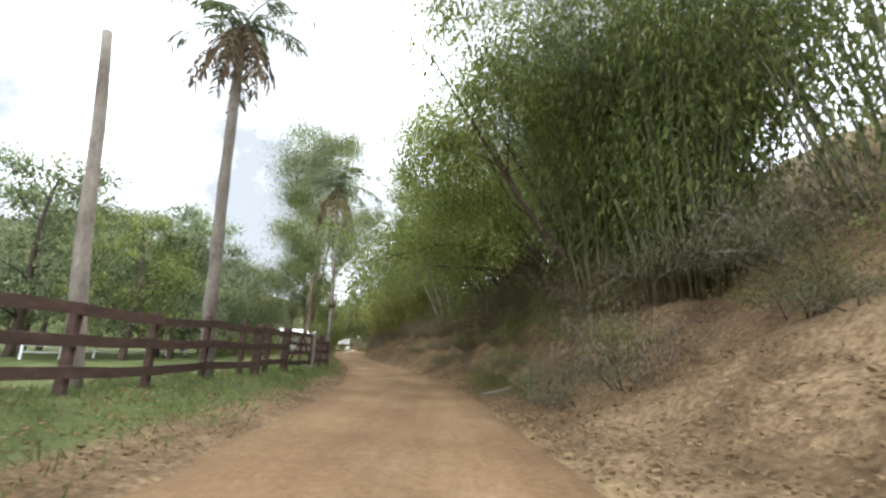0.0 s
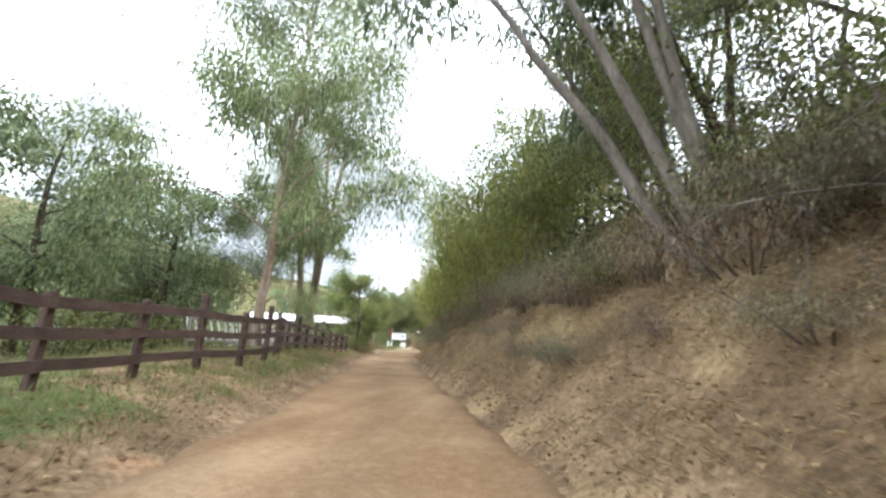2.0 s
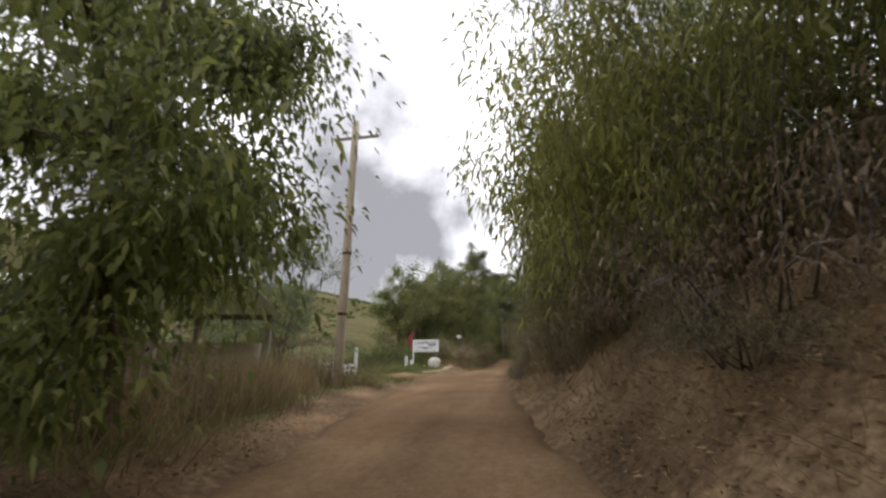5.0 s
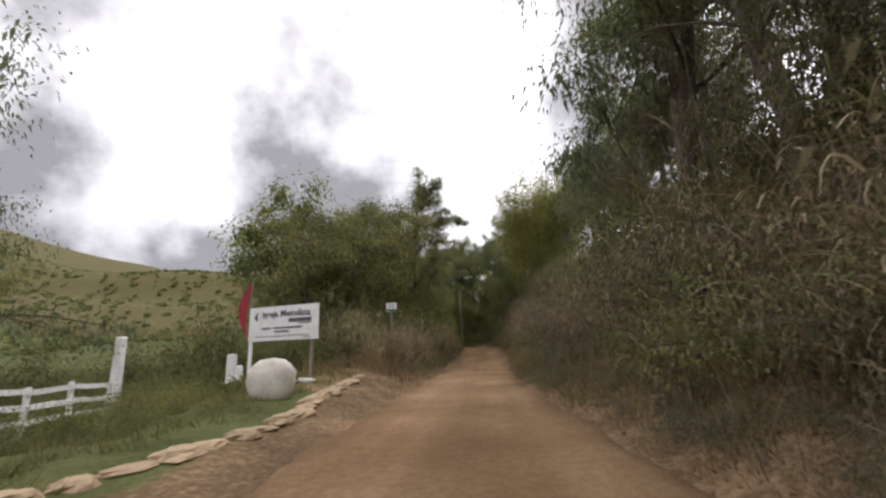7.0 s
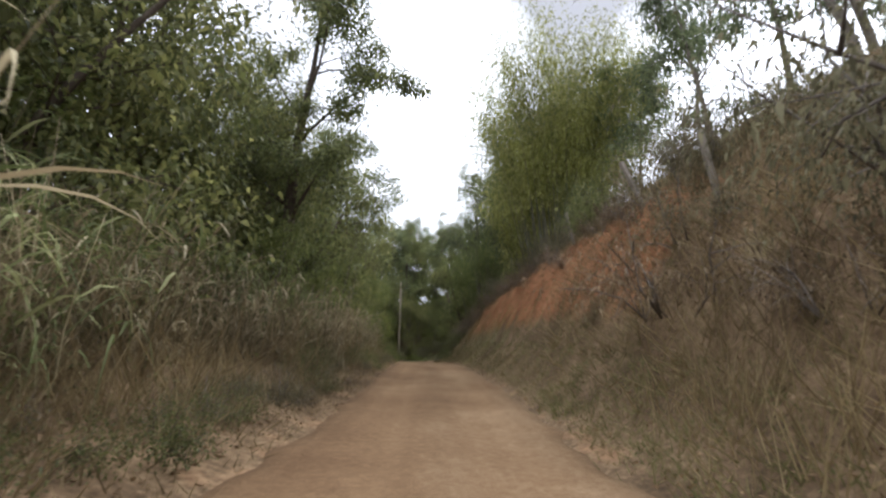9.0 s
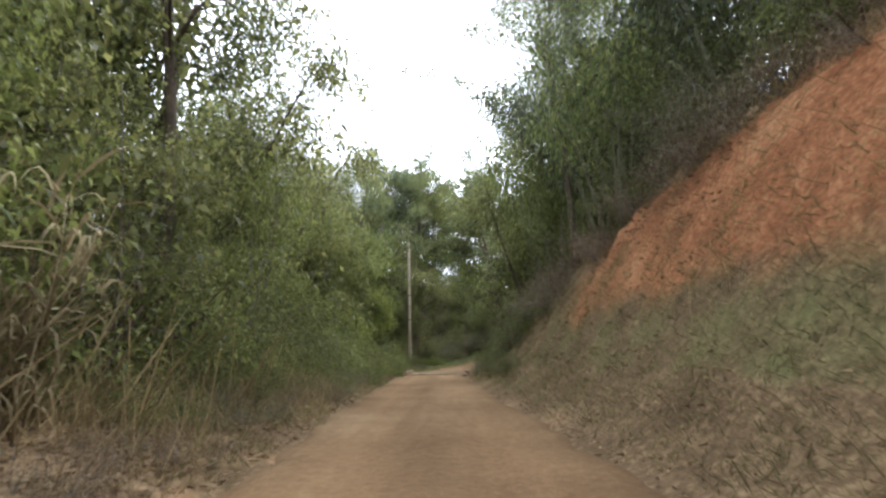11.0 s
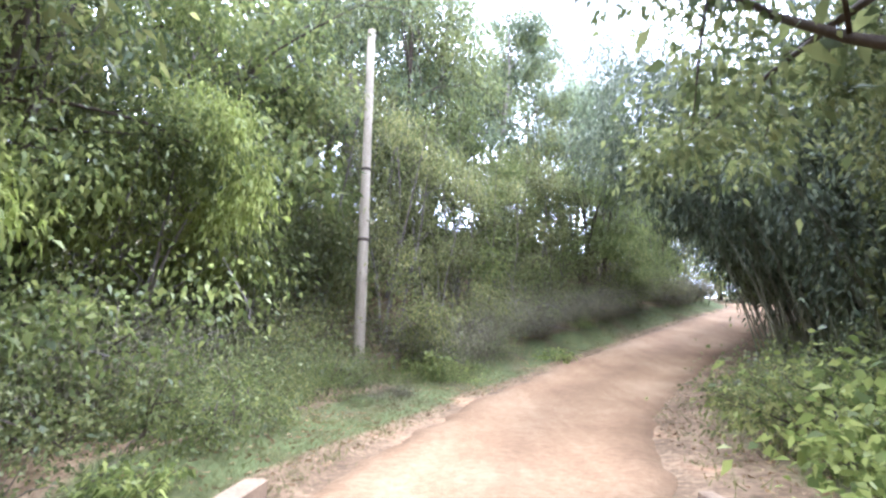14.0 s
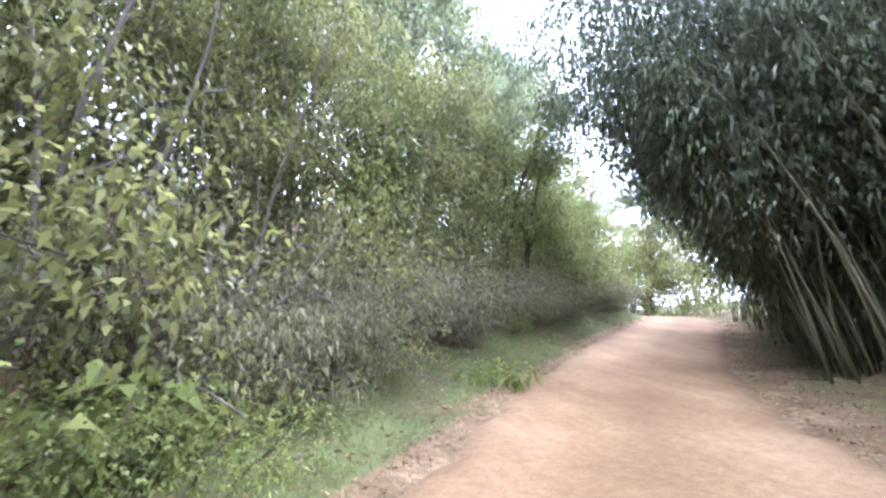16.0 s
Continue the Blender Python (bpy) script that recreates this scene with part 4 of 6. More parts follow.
LUSH = [make_tree(145 + i, "dense roadside tree leafy from top to foot", 11.5, 0.17, 0.06, 3.0, BARK_BROWN, (LEAF_DARK, LEAF_OLIVE)[i], 6200, (0.165, 0.09), stems=2, clump=1.2, limbs=22, droop=0.4, upright=0.5) for i in range(2)]
MANGO = make_tree(141, "broad dark-leaved mango-like tree with a dense low crown", 7.4, 0.24, 0.2, 3.1, BARK_BROWN, LEAF_MID, 21000, (0.15, 0.068), clump=1.2, limbs=18, droop=0.5)
BRUSH = [make_bush(151 + i, "dusty grey-brown tangle of vines and brush", 2.6, 2.2, LEAF_DUSK, 3400, (0.072, 0.033), stems=16, droop=0.8, bark=BARK_GREY, category="vine tangle") for i in range(2)]
BROAD = [make_bush(161 + i, "leafy weed with large bright green leaves", 1.1, 0.8, LEAF_BRIGHT, 230, (0.19, 0.085), stems=6, droop=0.5, category="weed") for i in range(2)]

CANE = [make_cane(181 + i, "tall dry cane grass with long arching straw leaves", 3.0 - 0.3 * i, 26, CANE_LEAF, 7) for i in range(3)]
CANEG = make_cane(185, "tall cane grass half green and half dry", 3.2, 24, CANE_GREEN, 8)
SWEEP = make_sweeper(187, "tree on the bank with long limbs sweeping over the road", 8, 9.0, 0.075, BARK_BROWN, LEAF_BRIGHT, 66000, (0.085, 0.04))
BAMDENSE = make_bamboo(189, "dense dark bamboo clump with crowded upright culms", 13, 90, 0.95, 0.75, LEAF_BAMBOO, 34000, (0.18, 0.036), bare=0.16)
BAMFAN = make_bamboo(191, "fan of pale leaning bamboo culms on the bank edge", 9.5, 22, 0.7, 0.45, LEAF_BAMBOO, 5200, (0.22, 0.045), bare=0.5)
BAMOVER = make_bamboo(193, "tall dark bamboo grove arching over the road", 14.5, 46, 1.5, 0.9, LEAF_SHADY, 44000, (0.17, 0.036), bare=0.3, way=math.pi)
SPREAD = make_tree(195, "spreading tree with thin grey-green foliage beside the meadow", 13.5, 0.3, 0.28, 6.2, BARK_BROWN, LEAF_GREY, 7500, (0.17, 0.07), clump=1.2, limbs=18, droop=0.5, upright=0.55, stems=2)
TALL = [make_tree(197 + i, "tall leafy tree leaning its crown over the road", 17, 0.25, 0.25, 5.4, BARK_BROWN, (LEAF_MID, LEAF_PALE)[i], 5600, (0.15, 0.062), clump=1.0, limbs=17, droop=0.5, upright=0.5) for i in range(2)]
CANOPY = [make_tree(199 + i, "old forest tree with bare winding limbs and a high canopy", 20, 0.2, 0.42, 7.0, BARK_BROWN, LEAF_DARK, 14000, (0.17, 0.08), clump=1.3, limbs=14, droop=0.3, upright=0.8) for i in range(2)]
VINEY = make_tree(203, "rounded bright green tree smothered in climbing vines", 10.5, 0.2, 0.06, 3.2, BARK_BROWN, LEAF_MID, 19000, (0.115, 0.065), stems=2, clump=1.3, limbs=24, droop=0.4, upright=0.5)
LIME = make_tree(205, "slender tree with large drooping yellow-green leaves", 7.2, 0.09, 0.3, 2.7, BARK_GREY, LEAF_LIME, 7000, (0.16, 0.066), stems=2, clump=0.9, limbs=20, droop=0.7, upright=0.4)
VINED = make_tree(171, "small tree smothered in dry brown vines", 7, 0.12, 0.05, 1.9, BARK_GREY, LEAF_DUSK, 15000, (0.07, 0.03), stems=3, clump=0.9, limbs=20, droop=0.8)


def grow(kinds, y0, y1, step, d0, d1, s0, s1):
    """A loose row of plants along the road, between two distances from its middle."""
    rnd = random.Random(int(y0 * 100 + y1 * 10 + step * 1000 + d0 * 77))
    y = y0
    while y < y1:
        x, yy = beside(y + rnd.uniform(-0.3, 0.3) * step, rnd.uniform(d0, d1))
        x, yy = clear_of_road(x, yy, min(abs(d0), abs(d1)))
        put(rnd.choice(kinds), x, yy, rnd.uniform(s0, s1), rnd.uniform(0, 360), 0.1)
        y += step


def spots(kinds, rows):
    """Plants at given places, with their sizes."""
    rnd = random.Random(len(rows))
    for x, y, s in rows:
        put(rnd.choice(kinds), x, y, s, rnd.uniform(0, 360), 0.1)


# right side, first stretch
put(BAMDENSE, 5.5, 9.2, 1.0, 30)
put(BAMDENSE, 6.0, 10.6, 1.05, 150)
put(BAMDENSE, 4.6, 11.6, 0.95, 250)
put(BAMBOO[1], 7.6, 6.0, 1.1, 200)
put(BAMBOO[1], 6.6, 16.5, 1.3, 160)
put(BAMBOO[0], 6.4, 22.5, 1.25, 250)
put(SWEEP, 4.0, 15.4, 1.0, 0, -1.5)
put(SWEEP, 4.8, 19.5, 0.85, 24, -1.5)
put(LEAN, 4.6, 12.4, 1.05, 10, 0.5)
put(LEAN, 4.4, 23.0, 1.1, -15, 0.9)
put(LEAN, 3.4, 27.0, 1.05, 10, 0.9)
grow(DARK + ROUND, 15, 36, 4.0, 8, 12, 0.9, 1.15)
put(PALE, 0.9, 31.5, 1.15, 0, 0.6)
put(PALE, 1.8, 35.5, 1.0, 20, 0.6)
grow(BUSHX, 8, 34, 2.2, 4.4, 6.0, 0.6, 1.0)
grow(BUSH + BRUSH, 8, 22, 0.7, 3.9, 5.2, 0.3, 0.55)
grow(BROAD + BUSH, 11, 18, 0.8, 2.9, 3.8, 0.28, 0.45)
grow(BUSH + BUSHX + BRUSH, 2, 13, 0.8, 5.4, 7.5, 0.35, 0.6)
grow(BRUSH, 7, 24, 1.8, 5.6, 7.4, 0.8, 1.1)
grow(BUSHX + BRUSH, 9, 66, 1.5, 3.1, 4.0, 0.28, 0.5)
grow(BUSHX, 34, 66, 1.8, 4.2, 5.0, 0.6, 0.9)
grow(BUSH + BUSHD, 12, 40, 5.0, 6.5, 9, 0.9, 1.4)
grow(BAMBOO, 42, 68, 3.2, 5.6, 6.8, 1.0, 1.2)
grow(AIRY, 36, 46, 3.4, 7.5, 10, 0.7, 0.9)
grow([BAMGOLD], 40, 70, 3.6, 4.2, 5.0, 0.85, 1.05)
grow(BUSH + BRUSH, 16, 26, 1.5, 4.6, 6.4, 0.8, 1.2)
grow(BUSH, 26, 33, 1.6, 5.0, 6.4, 0.7, 0.95)
grow(THICK + BUSH, 25, 37, 1.8, 6.6, 8.2, 0.6, 0.8)
grow(LUSH, 34, 46, 2.6, 5.6, 7.6, 0.75, 0.95)
grow(BUSHD + BUSH, 33, 42, 1.3, 4.6, 5.6, 0.35, 0.55)
grow(BUSH + BUSHX, 4, 13, 1.6, 6.8, 8.2, 0.4, 0.7)
grow(BRUSH + BUSHX, 26, 38, 1.3, 4.0, 5.0, 0.5, 0.8)
put(BAMGOLD, -9.4, 68.5, 1.15, 40)
put(BAMGOLD, -9.9, 72.0, 1.2, 130)
# left side, first stretch
spots([FAR], ((-17.5, 29, 1.0), (-21, 33, 1.15), (-24.5, 30, 1.2), (-20.5, 38, 1.0), (-27, 38, 1.2), (-19.5, 43.5, 0.95), (-22.5, 46, 0.95), (-26, 45, 1.1), (-26, 27, 1.3), (-31, 33, 1.3), (-36, 40, 1.2)))
spots([FAR], ((-60, 75, 0.7), (-52, 68, 0.6), (-48, 78, 0.7), (-80, 85, 0.8), (-66, 92, 0.7), (-110, 95, 0.9), (-75, 110, 0.8), (-100, 120, 0.9)))
spots([FAR], ((-24, 47, 0.5), (-30, 50, 0.55), (-33, 58, 0.5), (-43, 52, 0.6), (-38, 66, 0.6)))
put(ROUND[0], -18.5, 26, 1.0, 10)
spots(BUSH, ((-16, 36, 1.3), (-18.5, 41, 1.4), (-19.5, 45, 1.0), (-21, 49, 1.1), (-25, 62, 1.2), (-30, 66, 1.3), (-28, 56, 1.2)))
put(GUM[0], -12.4, 40.6, 1.3, 10)
put(GUM3, -14.9, 49.8, 1.08, 40)
put(GUM[1], -15.5, 46.2, 0.72, 100)
put(MANGO, -16.2, 63.2, 1.0, 50)
# second stretch
grow(AIRY, 72, 85, 5.2, 9.5, 11.5, 0.9, 1.1)
grow(DARK + AIRY, 87, 112, 8.0, 8.8, 11, 0.9, 1.1)
grow(AIRY, 87, 104, 4.6, 5.8, 7.0, 1.0, 1.2)
grow(BUSHX + BRUSH + BUSHD, 67, 104, 1.5, 3.4, 4.0, 0.45, 0.7)
grow(CANE + CANE + [CANEG], 101, 136, 0.62, -5.2, -3.0, 0.7, 1.05)
grow(CANE + [CANEG], 102, 120, 0.8, -7.2, -5.2, 0.95, 1.3)
grow(CANE + [CANEG], 66, 104, 0.6, 3.4, 4.8, 0.6, 0.95)
grow(CANE, 68, 100, 1.2, 4.6, 6.0, 0.9, 1.2)
grow(CANE, 104, 120, 1.1, 3.6, 6.4, 0.45, 0.75)
grow(CANE, 64, 73, 0.8, -6.2, -3.4, 0.5, 0.7)
grow(BUSHX + BRUSH, 100, 118, 1.1, 4.4, 7.4, 0.5, 0.8)
grow(BUSHX, 118, 146, 1.4, 4.8, 5.6, 0.35, 0.6)
grow(BUSHX + BRUSH + BUSHD, 116, 150, 1.3, 5.8, 7.2, 0.5, 0.8)
grow(BUSHD + BUSH, 64, 112, 4.0, 5.6, 6.8, 0.8, 1.1)
grow(BRUSH + BUSHX, 66, 112, 1.9, 4.2, 5.2, 0.9, 1.3)
grow(BUSHX, 64, 116, 3.2, 3.6, 4.4, 0.6, 1.0)
grow([VINED], 86, 105, 2.8, 5.8, 7.2, 0.85, 1.1)
grow(BUSHD + BUSH, 78, 112, 1.7, 6.8, 8.4, 0.75, 1.05)
grow(BUSHD, 137, 156, 1.6, 6.8, 8.8, 0.85, 1.15)
put(BAMTALL, -8.6, 130, 1.0, 70)
put(BAMGOLD, -8.9, 135.0, 1.2, 170)
grow(LUSH, 109, 131, 3.2, -10.4, -8.2, 0.9, 1.2)
grow(LUSH, 132, 156, 3.0, -12, -10, 0.95, 1.2)
grow(BUSH + BUSHD, 136, 156, 1.3, -5.2, -3.6, 0.4, 0.7)
grow(BUSHD + BUSH, 102, 150, 2.4, -7.6, -6.0, 0.9, 1.25)
grow(DARK + ROUND, 114, 156, 6.0, -14, -11, 1.2, 1.5)
grow(DARK, 136, 152, 3.8, 7.5, 10, 0.9, 1.2)
grow(AIRY, 117, 132, 2.4, 8.6, 12, 0.75, 0.95)
spots(LUSH, ((-25.5, 140.5, 1.35), (-6.6, 140.5, 1.2), (-26.2, 148, 1.45), (-23.0, 127, 1.2), (-23.4, 134.5, 1.3), (-23.6, 114.5, 1.2), (-24.5, 119.5, 1.2), (-26.5, 154, 1.5), (-23, 176, 1.5), (-18.5, 181, 1.5), (2, 204, 1.3), (15, 211, 1.5), (12.8, 203, 1.2), (3, 211, 1.4)))
spots(DARK, ((-24.5, 143, 1.6), (-28.0, 153.5, 1.3), (-7.2, 151, 1.5), (-8.2, 158, 1.6), (-25, 158, 1.6)))
put(SPREAD, -34.5, 94.5, 1.15, 30)
put(SPREAD, -31.0, 90.0, 0.7, 150)
put(ROUND[1], -23.0, 111.0, 0.9, 60)
put(TALL[0], -9.6, 95.0, 1.0, 40)
put(TALL[1], -9.2, 89.0, 0.95, 140)
put(TALL[0], -7.0, 82.5, 0.75, 10)
spots(ROUND, ((-6.2, 104, 0.9), (-6.0, 108.5, 0.8)))
spots(AIRY, ((-6.5, 113, 0.9), (-5.5, 116.5, 0.9)))
put(LUSH[0], -38, 99, 1.15, 10)
put(LUSH[1], -41, 101, 1.0, 80)
spots([FAR], ((-44, 98, .8), (-50, 108, 1.0), (-58, 100, .9)))
spots([ROUND[1], DARK[1]], ((-24.5, 107.5, 0.85), (-28, 111, 0.85), (-28, 118, 1.0), (-24, 126, 1.1)))
spots(BUSHD + BUSH, ((-24, 101.8, 1.1), (-26.5, 103.5, 1.2), (-31.8, 103, 1.2), (-34.5, 101, 1.2), (-34, 96.5, 1.0), (-38, 103, 1.3), (-28.8, 105, 1.2), (-22.4, 101.5, 0.8), (-36, 92, 0.9), (-40, 97, 1.2)))
spots(BUSHD + BUSH, ((-23.4, 96.2, 0.55), (-24.8, 98.0, 0.6), (-26.0, 99.6, 0.6), (-27.0, 101.2, 0.7), (-25.4, 96.8, 0.5), (-22.4, 94.8, 0.4), (-24.0, 94.9, 0.4), (-23.4, 99.2, 0.6), (-25.2, 101.0, 0.7), (-28.6, 102.2, 0.8), (-21.4, 95.0, 0.3)))
spots(BUSHD + BUSH, ((-21.5, 91.5, 0.3), (-22.4, 90.4, 0.35), (-21.3, 92.9, 0.35), (-23.4, 91.6, 0.45), (-22.3, 93.3, 0.45), (-20.5, 91.0, 0.22), (-24.2, 90.4, 0.4), (-24.6, 92.8, 0.5), (-23.3, 89.2, 0.3), (-21.8, 89.2, 0.25)))
grow(BRUSH + BUSHX, 76, 104, 0.7, 2.5, 3.3, 0.2, 0.36)
grow(CANE, 69, 92, 0.5, 2.8, 3.5, 0.45, 0.8)
grow(BRUSH + BUSHX + BUSHD, 103, 157, 0.6, -3.5, -2.4, 0.18, 0.34)
# third stretch
put(BAMFAN, -10.5, 144.0, 1.0, 70)
put(BAMFAN, -10.9, 150.0, 1.05, 160)
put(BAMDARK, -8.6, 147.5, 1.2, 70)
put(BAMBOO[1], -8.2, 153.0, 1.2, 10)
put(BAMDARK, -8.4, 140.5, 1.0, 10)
put(CANOPY[1], -21.4, 140.5, 0.92, 10)
put(CANOPY[1], -10.4, 153.5, 0.85, 140)
put(CANOPY[1], -10.8, 147.5, 0.8, 250)
put(LUSH[0], -27.0, 153.0, 1.1, 80)
put(LUSH[1], -11.2, 154.6, 1.05, 200)
put(CANOPY[1], -23.5, 168.5, 0.85, 60)
spots(LUSH, ((16, 206, 1.5), (12, 214, 1.5), (19, 212, 1.6), (9, 221, 1.6), (24, 208, 1.6)))
spots(CANOPY, ((-19.5, 178.0, 0.95), (-14.5, 184.0, 0.95), (-9.5, 190.0, 1.0), (-4.0, 195.5, 1.0)))
grow(THICK, 124, 146, 2.0, -6.6, -4.8, 0.55, 0.8)
spots([VINEY], ((-22.9, 156.6, 0.55), (-25.0, 157.0, 0.7), (-21.9, 160.2, 0.42)))
put(VINEY, -23.8, 163.6, 1.0, 20)
put(VINEY, -27.2, 158.5, 1.0, 120)
put(VINEY, -21.2, 172.0, 0.62, 220)
put(LIME, -22.9, 165.2, 0.9, 40)
put(LIME, -23.2, 161.6, 0.85, 150)
spots(BUSH + BUSHB, ((-20.6, 152.6, 0.8), (-21.6, 154.2, 0.95), (-22.8, 153.2, 1.0), (-20.8, 155.4, 0.75), (-22.4, 156.0, 0.9), (-23.9, 154.8, 1.0), (-20.0, 150.8, 0.6), (-21.6, 150.4, 0.8), (-19.9, 156.6, 0.55)))
put(LIMBED, -12.0, 160.2, 1.0, 0, 0.1, (0, -6))
spots(LUSH, ((-4.2, 146, 1.1), (-3.6, 150.5, 1.15), (-5.5, 154.5, 1.1), (-3.5, 141.5, 1.0)))
put(LIMBED, -21.7, 126.5, 1.2, 200)
put(LIMBED, -8.6, 91.0, 1.05, 150)
grow(BUSHD + BUSH, 138, 157, 2.0, -6.0, -4.4, 0.8, 1.2)
grow(BUSHX, 144, 156, 1.8, 5.2, 6.4, 0.7, 1.0)
grow(BUSHD + BRUSH, 154.5, 158, 1.2, 4.0, 5.2, 0.7, 0.9)
grow(ROUND, 150, 166, 3.4, 6.8, 9, 0.9, 1.1)
grow(AIRY + DARK + ROUND, 158, 192, 4.4, -13, -9, 1.2, 1.6)
grow(THICK + BUSH, 156, 164, 1.6, -9.0, -7.4, 1.0, 1.3)
spots(BUSH + BROAD, ((-21.2, 156.8, 0.9), (-22.3, 158.4, 1.0), (-20.0, 157.4, 0.8), (-21.4, 160.0, 0.9), (-19.4, 161.6, 0.5)))
grow(BRUSH + BUSHD, 161.5, 166, 1.1, -6.8, -5.6, 0.7, 1.0)
grow(THICK, 164, 172, 1.5, -11, -9.0, 0.9, 1.25)
grow(THICK, 172.5, 200, 1.6, -7.6, -6.4, 0.9, 1.25)
grow(BRUSH, 171.5, 193, 0.9, -5.0, -4.2, 0.75, 1.05)
grow(BRUSH + BUSH, 165, 171.5, 0.8, -7.4, -6.4, 0.8, 1.0)
grow(BUSH, 172, 190, 2.6, -5.2, -4.5, 0.9, 1.2)
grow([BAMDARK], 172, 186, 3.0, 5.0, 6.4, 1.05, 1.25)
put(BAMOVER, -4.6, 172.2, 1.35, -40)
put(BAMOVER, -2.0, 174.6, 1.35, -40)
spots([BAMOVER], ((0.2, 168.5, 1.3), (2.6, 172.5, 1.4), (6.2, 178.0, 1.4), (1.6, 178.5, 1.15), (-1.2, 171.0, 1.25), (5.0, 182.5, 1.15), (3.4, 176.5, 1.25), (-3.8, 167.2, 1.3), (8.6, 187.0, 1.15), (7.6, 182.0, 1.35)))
spots(THICK, ((-8.6, 161.4, 0.7), (-7.4, 163.6, 0.8), (-7.6, 157.8, 0.9), (-9.8, 159.4, 0.55)))
grow(BUSH + BUSHB + BUSHD, 158.5, 168, 0.6, 3.9, 6.2, 0.4, 0.7)
grow(BUSHD + BRUSH + BUSHX, 146, 157, 0.7, 3.6, 5.4, 0.4, 0.7)
grow(BRUSH + BUSHX + BUSHD, 147, 156, 0.45, 2.6, 4.2, 0.2, 0.4)
grow(BUSHD + BUSH, 160.5, 169, 0.6, -5.4, -3.5, 0.35, 0.6)
grow(THICK + [VINEY], 171.5, 192, 1.7, -6.2, -5.0, 0.75, 1.0)
grow(BUSH + BRUSH, 170, 192, 0.8, -4.6, -3.7, 0.4, 0.7)
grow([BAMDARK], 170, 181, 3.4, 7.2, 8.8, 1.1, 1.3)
grow(LUSH, 165, 182, 4.2, 9.5, 12, 1.0, 1.2)
grow(BUSH + BUSH + BROAD + BRUSH, 163.5, 173, 0.6, -5.8, -3.0, 0.26, 0.42)
grow(THICK, 181, 200, 2.8, 4.2, 5.2, 0.9, 1.2)
grow(AIRY, 176, 200, 4.0, -10.5, -8.5, 1.4, 1.7)
grow(BUSH + BUSHB, 161.8, 168, 1.3, 3.4, 4.4, 0.6, 0.8)
spots(AIRY + ROUND, ((-30, 172, 1.4), (-26, 180, 1.6), (-20, 184, 1.6), (-14, 190, 1.6), (-6, 196, 1.5), (-34, 164, 1.4), (14, 203, 0.9)))
spots(LUSH, ((-5.5, 160.5, 1.2), (-5.0, 165, 1.25), (-1.5, 168, 1.3)))
spots(BUSHD, ((-22.8, 171, 1.4), (-24.4, 168.5, 1.4), (-21.4, 174, 1.3)))
spots(THICK, ((-20.8, 176, 1.2), (-23.0, 174.5, 1.2), (-25, 171.5, 1.2), (3.4, 196, 1.3), (3.8, 200, 1.3), (12.6, 195.5, 1.0), (13.2, 199.5, 1.1), (12.4, 204, 1.1)))
spots(BROAD, ((-20.1, 167.7, 0.9), (-17.8, 170.5, 1.3), (-21.6, 162.0, 1.2), (-20.6, 163.4, 1.0), (-13.2, 174.0, 0.9), (-9.0, 169.5, 1.0)))
put(BUSHB[0], -12.4, 160.9, 0.95, 20)
put(BUSHB[1], -11.6, 162.9, 1.1, 140)

# ---- ground cover ----
blades("grass", "green turf along the fence", GRASS_GREEN, 26000, -2, 46, -5.4, -2.5, 0.26, 0.016, 201, clumps=2400)
blades("dry_grass", "dry brown grass on the verge", GRASS_DRY, 40000, 27, 66, -8, -2.2, 0.26, 0.008, 202, clumps=3000)
blades("dry_grass", "dry straw grass on the steep bank", GRASS_DRY, 90000, 11, 66, 2.35, 4.8, 0.3, 0.008, 203, clumps=7000, lean=0.9)
litter("leaf_litter", "fallen brown leaves on the bank", LEAF_FALLEN, 30000, 0, 66, 2.0, 5.0, 0.075, 204)
litter("leaf_litter", "fallen brown leaves along the verge", LEAF_FALLEN, 20000, 0, 66, -6, -2.1, 0.07, 205)
blades("dry_cane", "wall of tall dry cane grass", GRASS_DRY, 9000, 66, 114, 2.7, 4.5, 1.3, 0.016, 206, clumps=420, lean=0.3)
blades("dry_cane", "tall dry cane grass beside the road", GRASS_DRY, 5000, 62, 73.5, -6, -2.8, 1.5, 0.015, 207, clumps=200, lean=0.25)
blades("dry_cane", "tall dry cane grass on the low bank", GRASS_DRY, 14000, 99, 144, -6.0, -2.6, 1.1, 0.016, 208, clumps=640, lean=0.3)
blades("grass", "olive grass at the driveway", GRASS_OLIVE, 14000, 85, 100, -9.5, -3.6, 0.3, 0.016, 209, clumps=500)
blades("grass", "olive grass at the foot of the red bank", GRASS_OLIVE, 60000, 112, 152, 2.2, 4.6, 0.26, 0.007, 210, clumps=6000, lean=0.6)
blades("dry_grass", "dry grass hanging on the red bank", GRASS_DRY, 40000, 106, 150, 4.4, 9.0, 0.5, 0.008, 211, clumps=3400, lean=0.9)
blades("dry_grass", "short dry grass at the road edge", GRASS_DRY, 12000, 66, 156, 1.95, 2.9, 0.3, 0.014, 217, clumps=1200, lean=0.5)
blades("dry_grass", "short dry grass at the road edge", GRASS_DRY, 9000, 98, 156, -2.9, -1.95, 0.35, 0.014, 218, clumps=900, lean=0.5)
blades("grass", "olive grass beside the dry meadow", GRASS_OLIVE, 9000, 72, 83.5, -8.5, -2.3, 0.28, 0.016, 219, clumps=900)
litter("leaf_litter", "fallen leaves along the road edges", LEAF_FALLEN, 9000, 66, 186, 1.9, 3.4, 0.07, 212)
